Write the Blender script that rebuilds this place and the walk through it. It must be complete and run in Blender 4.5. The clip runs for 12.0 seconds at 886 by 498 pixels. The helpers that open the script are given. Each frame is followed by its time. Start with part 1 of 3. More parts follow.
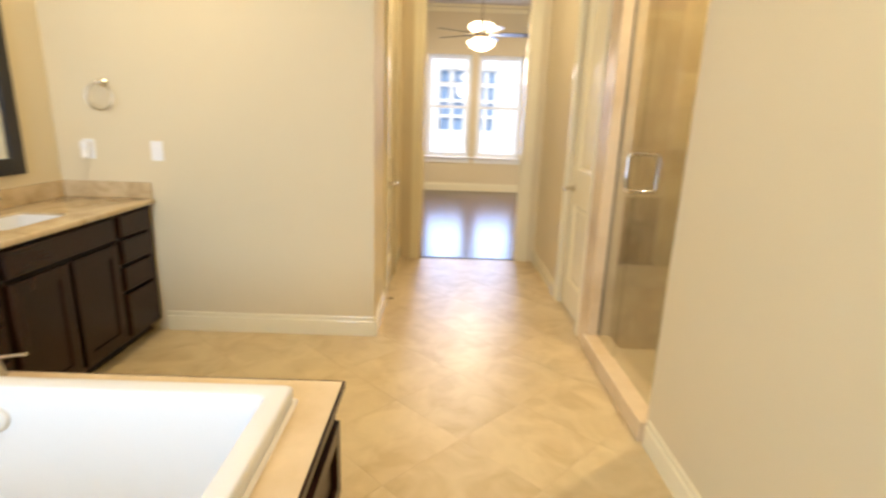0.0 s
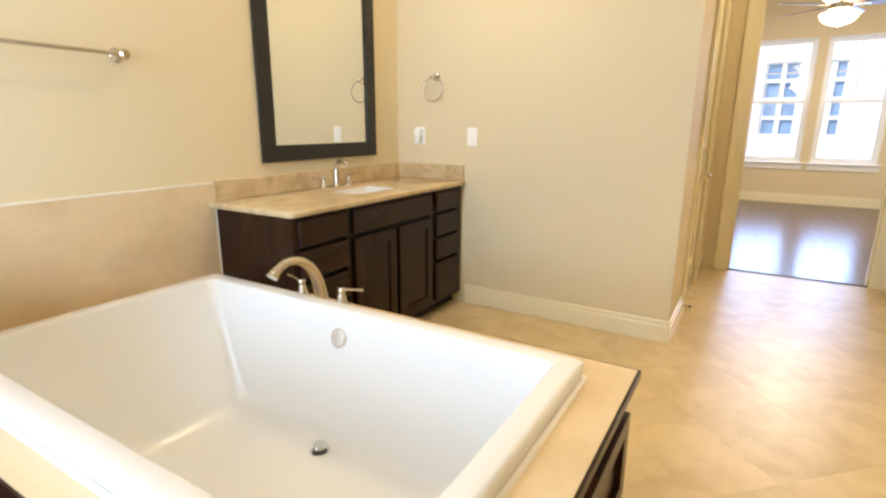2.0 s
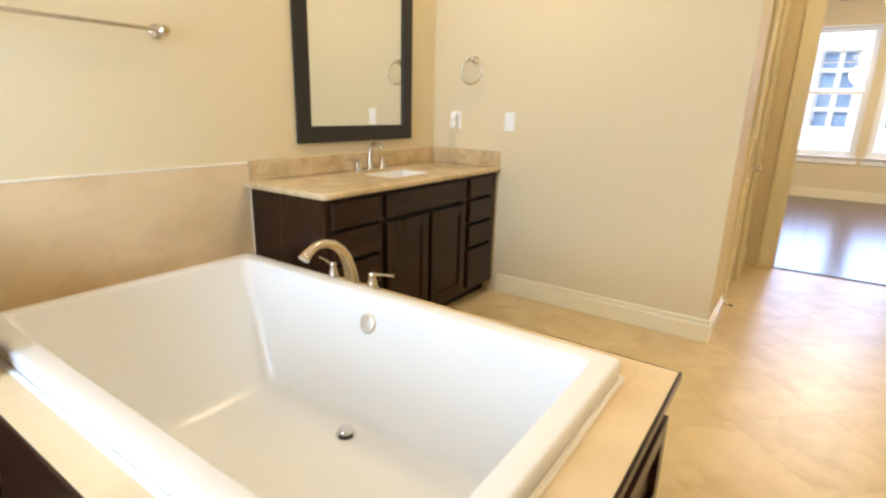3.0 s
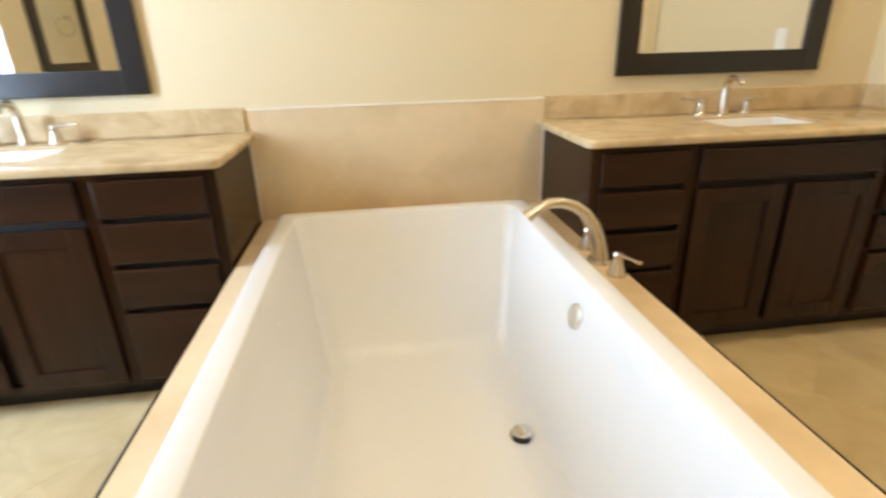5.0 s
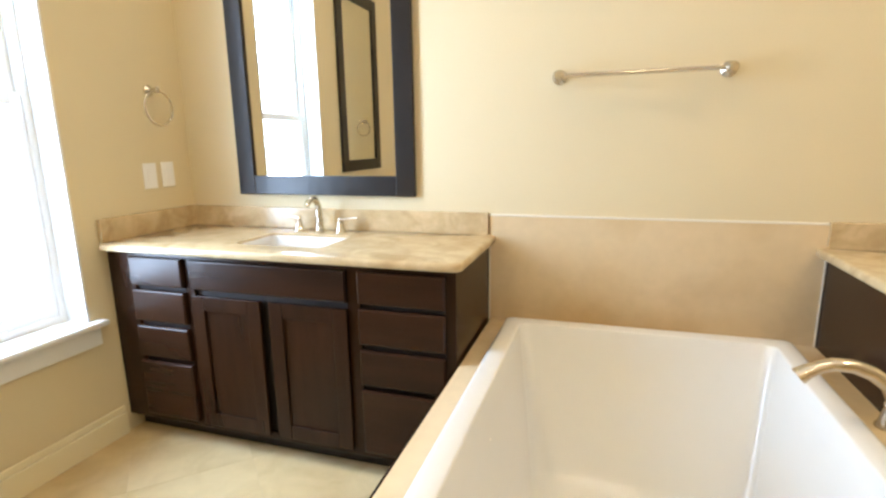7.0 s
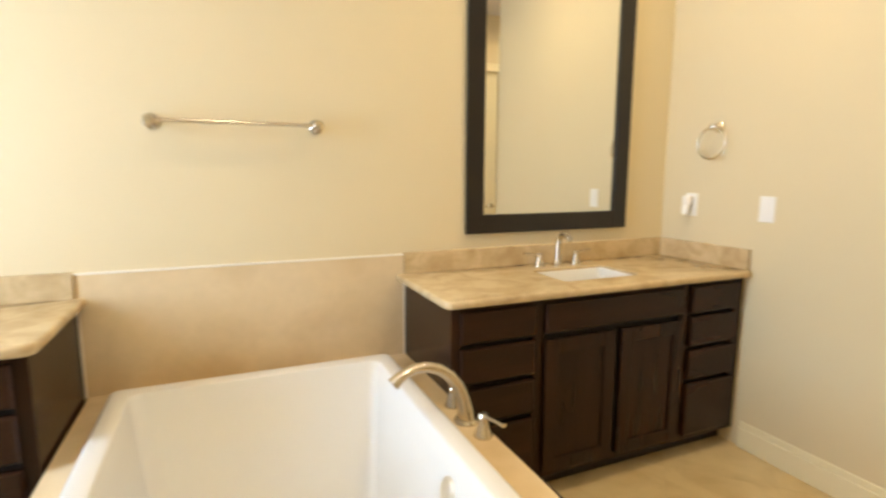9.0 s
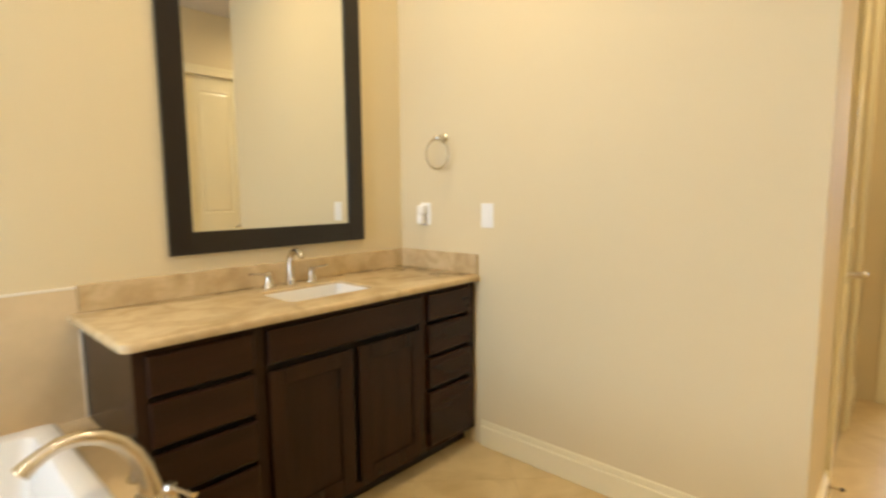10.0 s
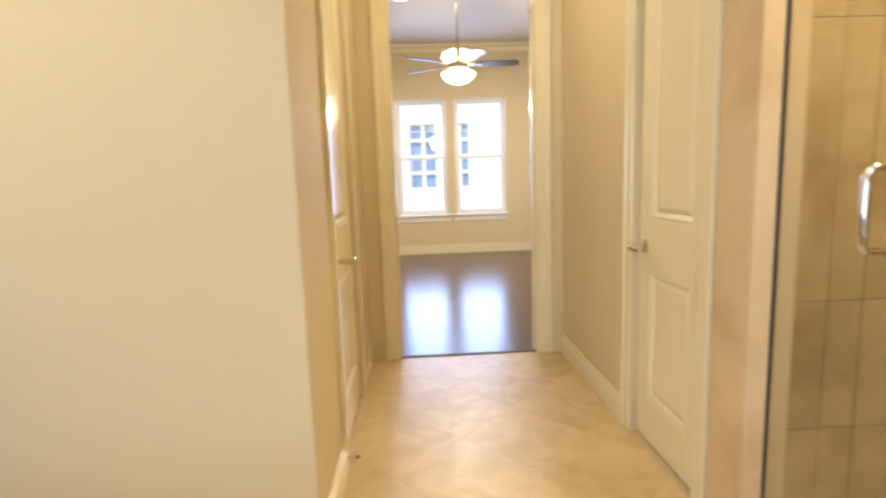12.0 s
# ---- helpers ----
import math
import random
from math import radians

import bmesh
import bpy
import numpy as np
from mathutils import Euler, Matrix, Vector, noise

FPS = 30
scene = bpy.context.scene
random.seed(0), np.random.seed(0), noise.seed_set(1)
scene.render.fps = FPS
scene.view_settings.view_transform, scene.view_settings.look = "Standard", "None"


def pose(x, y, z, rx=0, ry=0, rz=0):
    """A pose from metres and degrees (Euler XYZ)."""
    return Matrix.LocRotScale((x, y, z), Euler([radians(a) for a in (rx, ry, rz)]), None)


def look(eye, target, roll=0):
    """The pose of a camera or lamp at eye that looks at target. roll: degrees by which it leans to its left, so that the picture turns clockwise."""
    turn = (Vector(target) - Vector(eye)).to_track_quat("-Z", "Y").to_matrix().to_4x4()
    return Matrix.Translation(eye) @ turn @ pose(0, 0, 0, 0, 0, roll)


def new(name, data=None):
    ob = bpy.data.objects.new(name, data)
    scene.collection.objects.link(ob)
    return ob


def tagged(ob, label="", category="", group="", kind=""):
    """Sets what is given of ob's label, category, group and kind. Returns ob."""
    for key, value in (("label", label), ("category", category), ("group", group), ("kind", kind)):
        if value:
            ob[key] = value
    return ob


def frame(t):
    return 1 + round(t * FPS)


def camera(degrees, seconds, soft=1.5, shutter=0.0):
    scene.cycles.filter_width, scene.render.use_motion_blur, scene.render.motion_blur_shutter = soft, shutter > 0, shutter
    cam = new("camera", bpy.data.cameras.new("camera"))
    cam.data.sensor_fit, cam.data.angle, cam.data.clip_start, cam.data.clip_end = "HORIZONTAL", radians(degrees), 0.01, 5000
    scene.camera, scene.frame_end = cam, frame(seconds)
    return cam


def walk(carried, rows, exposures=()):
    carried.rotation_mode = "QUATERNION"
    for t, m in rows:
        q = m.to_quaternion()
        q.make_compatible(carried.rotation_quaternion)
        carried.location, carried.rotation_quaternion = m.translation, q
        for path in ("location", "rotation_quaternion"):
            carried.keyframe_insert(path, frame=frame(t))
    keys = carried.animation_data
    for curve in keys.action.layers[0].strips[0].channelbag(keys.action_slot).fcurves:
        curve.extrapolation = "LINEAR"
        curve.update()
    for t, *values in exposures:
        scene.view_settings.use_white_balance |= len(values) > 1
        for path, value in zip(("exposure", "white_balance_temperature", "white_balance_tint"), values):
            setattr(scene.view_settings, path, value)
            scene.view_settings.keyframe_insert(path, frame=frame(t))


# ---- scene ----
cam = camera(81.5, 12.0, soft=2.4, shutter=0.4)
PATH = [
    (0, (-0.372, -2.298, 1.396), (1.566, -2.310, 0.899), 2.0),
    (0.5, (-0.183, -2.482, 1.282), (1.648, -1.834, 0.803), -0.1),
    (1, (-0.090, -2.491, 1.226), (1.575, -1.484, 0.760), -1.1),
    (1.5, (-0.198, -2.319, 1.218), (1.457, -1.296, 0.755), -0.3),
    (2, (-0.299, -2.206, 1.222), (1.365, -1.203, 0.750), 0.3),
    (2.5, (-0.337, -2.170, 1.225), (1.316, -1.158, 0.732), 0.9),
    (2.7, (-0.326, -2.168, 1.227), (1.314, -1.142, 0.719), 1.1),
    (4.3, (0.223, -2.143, 1.117), (1.200, -0.533, 0.444), 2.9),
    (4.5, (0.278, -2.134, 1.126), (1.112, -0.458, 0.423), 2.3),
    (5, (0.504, -2.158, 1.152), (0.744, -0.312, 0.421), -1.5),
    (5.5, (0.518, -2.174, 1.156), (0.381, -0.288, 0.506), -2.2),
    (6, (0.497, -2.167, 1.185), (0.098, -0.290, 0.623), -1.6),
    (6.5, (0.465, -2.121, 1.199), (-0.108, -0.261, 0.740), -1.1),
    (6.7, (0.466, -2.095, 1.215), (-0.149, -0.241, 0.787), -0.9),
    (8.3, (0.557, -2.182, 1.323), (0.619, -0.214, 0.973), -0.3),
    (8.5, (0.521, -2.192, 1.313), (0.780, -0.237, 0.983), 0.2),
    (9, (0.506, -2.130, 1.297), (1.287, -0.312, 1.006), 0.2),
    (9.5, (0.660, -2.130, 1.266), (1.795, -0.502, 1.023), -0.4),
    (10, (0.795, -2.075, 1.250), (2.266, -0.737, 1.034), -0.5),
    (10.5, (0.925, -2.077, 1.238), (2.618, -1.031, 1.041), -1.0),
    (11, (0.976, -2.130, 1.306), (2.821, -1.400, 1.055), -0.5),
    (11.5, (1.018, -2.134, 1.287), (2.977, -1.826, 1.034), -0.5),
    (12, (1.163, -2.246, 1.256), (3.142, -2.342, 0.984), -1.9),
]
walk(cam, [(t, look(eye, target, roll)) for t, eye, target, roll in PATH], [(0.0, 0.66, 6700, 10), (2.0, 0.66, 6600, 10), (7.0, 0.64, 6600, 10), (9.0, 0.66, 7000, 10), (10.0, 0.60, 7250, 10), (11.0, 0.64, 6750, 10), (12.0, 0.62, 6800, 10)])


# ---- light ----
world = bpy.data.worlds.new("world")
scene.world = world
world.use_nodes = True
wn = world.node_tree.nodes
sky = wn.new("ShaderNodeTexSky")
sky.sky_type, sky.sun_disc = "NISHITA", False
sky.sun_elevation, sky.sun_rotation = radians(52), radians(317)
wn["Background"].inputs["Strength"].default_value = 0.15
world.node_tree.links.new(sky.outputs[0], wn["Background"].inputs["Color"])

sun = new("sun", bpy.data.lights.new("sun", "SUN"))
sun.data.energy, sun.data.angle, sun.data.color = 5.0, radians(0.5), (1.0, 0.95, 0.88)
# high and from the side: it strikes the facade across the way; an added, unseen eave keeps it out of the bathroom
# window
sun.matrix_world = look((0, 0, 0), (0.42, -0.45, -0.79))


def area_lamp(name, at, target, sx, sy, watts, color):
    data = bpy.data.lights.new(name, "AREA")
    data.shape, data.size, data.size_y, data.energy, data.color = "RECTANGLE", sx, sy, watts, color
    ob = new(name, data)
    ob.matrix_world = look(at, target)
    return ob


WARM = (1.0, 0.805, 0.53)
DAY = (0.50, 0.70, 1.0)

# ---- materials ----


def material(name, color, rough=0.5, metal=0.0, vary=0.06, scale=3.0, grain=40.0, bump=0.02, tint=None, spec=0.5,
             stretch=(1, 1, 1), random_by_object=0.0, bump_scale=None, contrast=(0.35, 0.65), twist=0.0):
    """A surface with broad stains and fine grain: two scales of noise mix the colour with a tint, and a fine one gives relief."""
    m = bpy.data.materials.new(name)
    m.use_nodes = True
    t, n = m.node_tree, m.node_tree.nodes
    b = n["Principled BSDF"]
    b.inputs["Roughness"].default_value, b.inputs["Metallic"].default_value = rough, metal
    b.inputs["Specular IOR Level"].default_value = spec
    tc, mp = n.new("ShaderNodeTexCoord"), n.new("ShaderNodeMapping")
    mp.inputs["Scale"].default_value = stretch
    t.links.new(tc.outputs["Object"], mp.inputs["Vector"])
    where = mp.outputs["Vector"]
    if random_by_object:
        info, add = n.new("ShaderNodeObjectInfo"), n.new("ShaderNodeVectorMath")
        add.operation = "MULTIPLY_ADD"
        add.inputs[1].default_value = (1, 1, 1)
        mul = n.new("ShaderNodeMath")
        mul.operation, mul.inputs[1].default_value = "MULTIPLY", 37.0
        t.links.new(info.outputs["Random"], mul.inputs[0])
        t.links.new(where, add.inputs[0])
        t.links.new(mul.outputs[0], add.inputs[2])
        where = add.outputs[0]
    broad, fine = n.new("ShaderNodeTexNoise"), n.new("ShaderNodeTexNoise")
    broad.inputs["Scale"].default_value, broad.inputs["Detail"].default_value = scale, 6
    broad.inputs["Distortion"].default_value = twist
    fine.inputs["Scale"].default_value, fine.inputs["Detail"].default_value = grain, 4
    t.links.new(where, broad.inputs["Vector"])
    t.links.new(where, fine.inputs["Vector"])
    ramp = n.new("ShaderNodeValToRGB")
    ramp.color_ramp.elements[0].position, ramp.color_ramp.elements[1].position = contrast
    a = tint or tuple(c * (1 - vary) for c in color)
    ramp.color_ramp.elements[0].color, ramp.color_ramp.elements[1].color = (*a, 1), (*color, 1)
    t.links.new(broad.outputs["Fac"], ramp.inputs["Fac"])
    hsv = n.new("ShaderNodeHueSaturation")
    val = n.new("ShaderNodeMapRange")
    val.inputs["To Min"].default_value, val.inputs["To Max"].default_value = 1 - vary, 1 + vary
    t.links.new(fine.outputs["Fac"], val.inputs["Value"])
    last = val.outputs[0]
    if random_by_object:
        r2, m2 = n.new("ShaderNodeMapRange"), n.new("ShaderNodeMath")
        r2.inputs["To Min"].default_value, r2.inputs["To Max"].default_value = 1 - random_by_object, 1 + random_by_object
        t.links.new(info.outputs["Random"], r2.inputs["Value"])
        m2.operation = "MULTIPLY"
        t.links.new(r2.outputs[0], m2.inputs[0])
        t.links.new(last, m2.inputs[1])
        last = m2.outputs[0]
    t.links.new(last, hsv.inputs["Value"])
    t.links.new(ramp.outputs["Color"], hsv.inputs["Color"])
    t.links.new(hsv.outputs["Color"], b.inputs["Base Color"])
    if bump:
        bp, bn = n.new("ShaderNodeBump"), fine
        if bump_scale:
            bn = n.new("ShaderNodeTexNoise")
            bn.inputs["Scale"].default_value = bump_scale
            t.links.new(where, bn.inputs["Vector"])
        bp.inputs["Strength"].default_value, bp.inputs["Distance"].default_value = bump, 0.01
        t.links.new(bn.outputs["Fac"], bp.inputs["Height"])
        t.links.new(bp.outputs["Normal"], b.inputs["Normal"])
    return m


def glass(name, rough=0.0, tint=(1, 1, 1), clear=0.88):
    m = bpy.data.materials.new(name)
    m.use_nodes = True
    t, n = m.node_tree, m.node_tree.nodes
    n.remove(n["Principled BSDF"])
    tr, gl, mix = n.new("ShaderNodeBsdfTransparent"), n.new("ShaderNodeBsdfGlossy"), n.new("ShaderNodeMixShader")
    lw, pw, ma = n.new("ShaderNodeLayerWeight"), n.new("ShaderNodeMath"), n.new("ShaderNodeMath")
    pw.operation, pw.inputs[1].default_value = "POWER", 3.5
    ma.operation, ma.inputs[1].default_value, ma.inputs[2].default_value = "MULTIPLY_ADD", 0.75, 0.03
    t.links.new(lw.outputs["Facing"], pw.inputs[0])
    t.links.new(pw.outputs[0], ma.inputs[0])
    tr.inputs["Color"].default_value = (*(c * clear for c in tint), 1)
    gl.inputs["Roughness"].default_value = rough
    t.links.new(ma.outputs[0], mix.inputs[0])
    t.links.new(tr.outputs[0], mix.inputs[1])
    t.links.new(gl.outputs[0], mix.inputs[2])
    t.links.new(mix.outputs[0], n["Material Output"].inputs[0])
    return m


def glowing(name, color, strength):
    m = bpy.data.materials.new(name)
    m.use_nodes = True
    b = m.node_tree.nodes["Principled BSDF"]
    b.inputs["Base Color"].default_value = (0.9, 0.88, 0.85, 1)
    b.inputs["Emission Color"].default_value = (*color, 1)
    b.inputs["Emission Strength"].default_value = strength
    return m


WALL = material("wall_paint", (0.70, 0.598, 0.39), 0.68, vary=0.02, scale=1.2, grain=180, bump=0.06, bump_scale=140, spec=0.3)
CEIL = material("ceiling_paint", (0.62, 0.57, 0.50), 0.8, vary=0.02, scale=1.5, grain=160, bump=0.05)
TRIM = material("trim_paint", (0.84, 0.765, 0.54), 0.15, vary=0.015, scale=2, grain=60, bump=0.015)
WHITE = material("white_paint", (0.82, 0.82, 0.80), 0.3, vary=0.015, scale=2, grain=60, bump=0.01)
STONE = material("travertine_counter", (0.62, 0.485, 0.29), 0.16, vary=0.10, scale=9, grain=52, bump=0.01,
                 tint=(0.47, 0.345, 0.185), stretch=(1.0, 1.1, 1.1), contrast=(0.32, 0.64), twist=0.9)
SPLASH = material("travertine_panel", (0.71, 0.56, 0.355), 0.24, vary=0.06, scale=3.2, grain=24, bump=0.01, tint=(0.61, 0.455, 0.265), contrast=(0.30, 0.55))
TILE = material("travertine_tile", (0.615, 0.484, 0.272), 0.34, vary=0.05, scale=5.0, grain=22, bump=0.015, spec=0.38, contrast=(0.34, 0.62),
                tint=(0.515, 0.385, 0.200), random_by_object=0.03, twist=0.9)
SHTILE = material("shower_tile", (0.53, 0.40, 0.215), 0.35, vary=0.10, scale=5, grain=26, bump=0.02,
                  tint=(0.40, 0.285, 0.145), random_by_object=0.06)
GROUT = material("grout", (0.54, 0.425, 0.26), 0.6, vary=0.05, scale=8, grain=90, bump=0.05)
WOOD = material("espresso_wood", (0.034, 0.0130, 0.0062), 0.27, spec=0.26, vary=0.13, scale=2.4, grain=16, bump=0.015,
                tint=(0.014, 0.0053, 0.0026), stretch=(5, 5, 0.7), random_by_object=0.10, contrast=(0.18, 0.85))
WOODH = material("espresso_wood_across", (0.038, 0.0145, 0.0068), 0.27, spec=0.26, vary=0.13, scale=2.4, grain=16, bump=0.015,
                 tint=(0.016, 0.0060, 0.0028), stretch=(0.7, 5, 5), random_by_object=0.10, contrast=(0.18, 0.85))
# subfloor colour; on the vanities its near-black stands in for shade in recesses
DARK = material("subfloor_and_recess_shade", (0.012, 0.007, 0.005), 0.6, vary=0.1, bump=0)
FRAME = material("mirror_frame_paint", (0.012, 0.009, 0.008), 0.3, vary=0.15, scale=5, grain=60, bump=0.02)
MIRROR = material("mirror_silver", (0.86, 0.87, 0.84), 0.0, 1.0, vary=0.0, bump=0)
TUB = material("tub_acrylic", (0.74, 0.73, 0.70), 0.18, vary=0.008, scale=2, grain=20, bump=0)
NICKEL = material("brushed_nickel", (0.67, 0.61, 0.51), 0.25, 1.0, vary=0.04, scale=6, grain=90, bump=0.01)
SATIN = material("satin_nickel", (0.80, 0.76, 0.68), 0.45, 1.0, vary=0.03, scale=6, grain=90, bump=0.005)
CHROME = material("chrome", (0.75, 0.74, 0.72), 0.08, 1.0, vary=0.02, bump=0)
PLANK = material("bedroom_plank", (0.105, 0.056, 0.042), 0.22, spec=0.6, vary=0.18, scale=3, grain=30, bump=0.02,
                 tint=(0.06, 0.034, 0.024), stretch=(0.8, 9, 1), random_by_object=0.22)
PLASTIC = material("white_plastic", (0.86, 0.85, 0.82), 0.35, vary=0.01, bump=0)
CAULK = material("caulk", (0.80, 0.75, 0.65), 0.6, vary=0.03, bump=0)
GLASS = glass("window_glass")
SHGLASS = glass("shower_glass", tint=(0.94, 0.96, 0.92), clear=0.93)
FACADE = material("facade_stucco", (0.76, 0.79, 0.83), 0.85, vary=0.03, scale=2, grain=40, bump=0.1)
# blue base colour stands in for sky mirrored in the far panes
PANEBLUE = material("far_pane_painted_sky", (0.24, 0.38, 0.62), 0.15, vary=0.2, scale=2, bump=0)
BLADE = material("fan_blade", (0.022, 0.015, 0.013), 0.35, vary=0.15, scale=4, bump=0.01)
BULB = glowing("lit_glass", (1.0, 0.80, 0.55), 6.0)
CAN = glowing("lit_can", (1.0, 0.80, 0.55), 9.0)
# emission for the added panel that whitens the bathroom window's view
DAYGLOW = glowing("daylight_glow", (0.84, 0.92, 1.0), 2.8)
GROUND = material("ground_concrete", (0.60, 0.59, 0.56), 0.9, vary=0.1, scale=0.5, grain=20, bump=0.1)
RUBBER = material("black_rubber", (0.02, 0.018, 0.016), 0.6, bump=0)

# ---- shape helpers ----


def box(bm, x0, x1, y0, y1, z0, z1, bevel=0.0, segments=2):
    x0, x1, y0, y1, z0, z1 = min(x0, x1), max(x0, x1), min(y0, y1), max(y0, y1), min(z0, z1), max(z0, z1)
    v = [bm.verts.new(p) for p in ((x0, y0, z0), (x1, y0, z0), (x1, y1, z0), (x0, y1, z0),
                                   (x0, y0, z1), (x1, y0, z1), (x1, y1, z1), (x0, y1, z1))]
    fs = [bm.faces.new([v[i] for i in q]) for q in ((3, 2, 1, 0), (4, 5, 6, 7), (0, 1, 5, 4), (1, 2, 6, 5), (2, 3, 7, 6), (3, 0, 4, 7))]
    if bevel:
        es = list({e for f in fs for e in f.edges})
        bmesh.ops.bevel(bm, geom=es, offset=bevel, segments=segments, affect="EDGES", profile=0.5)
    return bm


def boxed(*dims, **kw):
    return box(bmesh.new(), *dims, **kw)


def lathe(bm, profile, m=Matrix(), steps=24, cap=True):
    """Turns a profile of (radius, height) about the z axis of m."""
    rings = []
    for r, z in profile:
        rings.append([bm.verts.new(m @ Vector((r * math.cos(2 * math.pi * i / steps), r * math.sin(2 * math.pi * i / steps), z))) for i in range(steps)])
    for a, b in zip(rings, rings[1:]):
        for i in range(steps):
            bm.faces.new((a[i], a[(i + 1) % steps], b[(i + 1) % steps], b[i]))
    if cap:
        bm.faces.new(rings[0][::-1])
        bm.faces.new(rings[-1])
    return bm


def tube(bm, points, radii, steps=14, flat=1.0, closed=False):
    """A round bar along points; flat squeezes its height."""
    pts = [Vector(p) for p in points]
    n = len(pts)
    radii = radii if isinstance(radii, (list, tuple)) else [radii] * n
    rings, side = [], None
    for i, p in enumerate(pts):
        a = pts[(i - 1) % n] if closed or i else p
        b = pts[(i + 1) % n] if closed or i < n - 1 else p
        d = (b - a).normalized()
        if side is None:
            side = d.cross(Vector((0, 0, 1)) if abs(d.z) < 0.9 else Vector((1, 0, 0))).normalized()
        side = (side - d * side.dot(d)).normalized()
        up = side.cross(d)
        rings.append([bm.verts.new(p + (side * math.cos(2 * math.pi * k / steps) + up * flat * math.sin(2 * math.pi * k / steps)) * radii[i]) for k in range(steps)])
    pairs = list(zip(rings, rings[1:])) + ([(rings[-1], rings[0])] if closed else [])
    for a, b in pairs:
        for k in range(steps):
            bm.faces.new((a[k], a[(k + 1) % steps], b[(k + 1) % steps], b[k]))
    if not closed:
        bm.faces.new(rings[0][::-1])
        bm.faces.new(rings[-1])
    return bm


def rounded(cx, cy, hx, hy, r, z, n=6):
    """A loop of points round a rectangle with round corners."""
    out = []
    for sx, sy, a0 in ((1, 1, 0), (-1, 1, 90), (-1, -1, 180), (1, -1, 270)):
        for i in range(n + 1):
            a = radians(a0 + 90 * i / n)
            out.append((cx + sx * (hx - r) + r * math.cos(a), cy + sy * (hy - r) + r * math.sin(a), z))
    return out


def loft(bm, loops, cap_last=True, cap_first=False):
    rings = [[bm.verts.new(p) for p in lp] for lp in loops]
    k = len(rings[0])
    for a, b in zip(rings, rings[1:]):
        for i in range(k):
            bm.faces.new((a[i], a[(i + 1) % k], b[(i + 1) % k], b[i]))
    if cap_last:
        bm.faces.new(rings[-1])
    if cap_first:
        bm.faces.new(rings[0][::-1])
    return bm


def link(name, bm, mat, smooth=False, fix=True):
    if fix:
        bmesh.ops.recalc_face_normals(bm, faces=bm.faces)
    me = bpy.data.meshes.new(name)
    bm.to_mesh(me)
    bm.free()
    me.materials.append(mat)
    if smooth:
        me.shade_smooth()
        me.set_sharp_from_angle(angle=radians(38))
    return new(name, me)


def part(name, bm, mat, parent, label="", smooth=False):
    """One mesh under a thing or a part, in the thing's own axes."""
    ob = link(name, bm, mat, smooth)
    ob.parent = parent
    return tagged(ob, label) if label else ob


def thing(name, m, label, category, group=""):
    ob = new(name)
    ob.matrix_world = m
    ob.empty_display_size = 0.1
    return tagged(ob, label, category, group)


def structure(name, bm, mat, label="", smooth=False):
    return tagged(link(name, bm, mat, smooth), label, kind="structure")


def wall_with_holes(axis, at, thick, a0, a1, z0, z1, holes):
    """A wall along x or y, its face at 'at' and its thickness beyond it, with openings (a, b, bottom, top) right through."""
    bm = bmesh.new()

    def slab(p, q, b, t):
        if q - p > 1e-4 and t - b > 1e-4:
            box(bm, *((p, q, at, at + thick) if axis == "x" else (at, at + thick, p, q)), b, t)
    last = a0
    for p, q, b, t in sorted(holes):
        slab(last, p, z0, z1)
        slab(p, q, z0, b)
        slab(p, q, t, z1)
        last = q
    slab(last, a1, z0, z1)
    return bm


# ---- the plan ----
XL, XR = -1.510, 2.738        # side walls of the bathroom
YC = -1.887                   # the corner where the hall begins
YR = -3.25                    # wall with shower and closet door
XD = 4.675                    # wall with the bedroom doorway
XB = 9.75                    # far wall of the bedroom
ZC, ZB = 3.05, 3.38           # ceilings
D0, D1 = -3.085, -2.08        # doorway to the bedroom
DH, DD = 2.44, 2.72           # door heights; the bedroom doorway is taller
W0, W1, WZ0, WZ1 = -1.30, -0.630, 0.545, 2.31  # bathroom window
SH0, SH1 = 1.67, 2.64         # shower opening
CL0, CL1 = 2.92, 3.50         # closet door by the shower
LD0, LD1 = 3.377, 4.08         # door in the hall's left wall

structure("wall_north", wall_with_holes("x", 0.0, 0.15, XL - 0.18, XR + 0.15, -0.05, ZC, []), WALL, "cream painted wall behind the vanities")
structure("wall_west", wall_with_holes("y", XL, -0.18, -5.0, 0.0, -0.05, ZC, [(W0, W1, WZ0, WZ1)]), WALL, "cream painted wall with a window")
structure("wall_east", wall_with_holes("y", XR, 0.14, YC, 0.0, -0.05, ZC, []), WALL, "cream painted wall beside the vanity")
structure("wall_hall_north", wall_with_holes("x", YC, 0.13, XR + 0.14, XD, -0.05, ZC, [(LD0, LD1, -0.05, DH)]), WALL, "cream painted hall wall with a door")
structure("wall_south", wall_with_holes("x", YR, -0.13, XL, XD, -0.05, ZC, [(SH0, SH1, -0.05, 2.35), (CL0, CL1, -0.05, DH)]), WALL,
          "cream painted wall with shower and closet openings")
structure("wall_doorway", wall_with_holes("y", XD, 0.14, -7.2, 1.2, -0.05, ZB, [(D0, D1, -0.05, DD)]), WALL, "cream painted wall round the bedroom doorway")
structure("ceiling", boxed(XL - 0.2, XD, -5.0, 0.15, ZC, ZC + 0.1), CEIL, "plain painted ceiling")
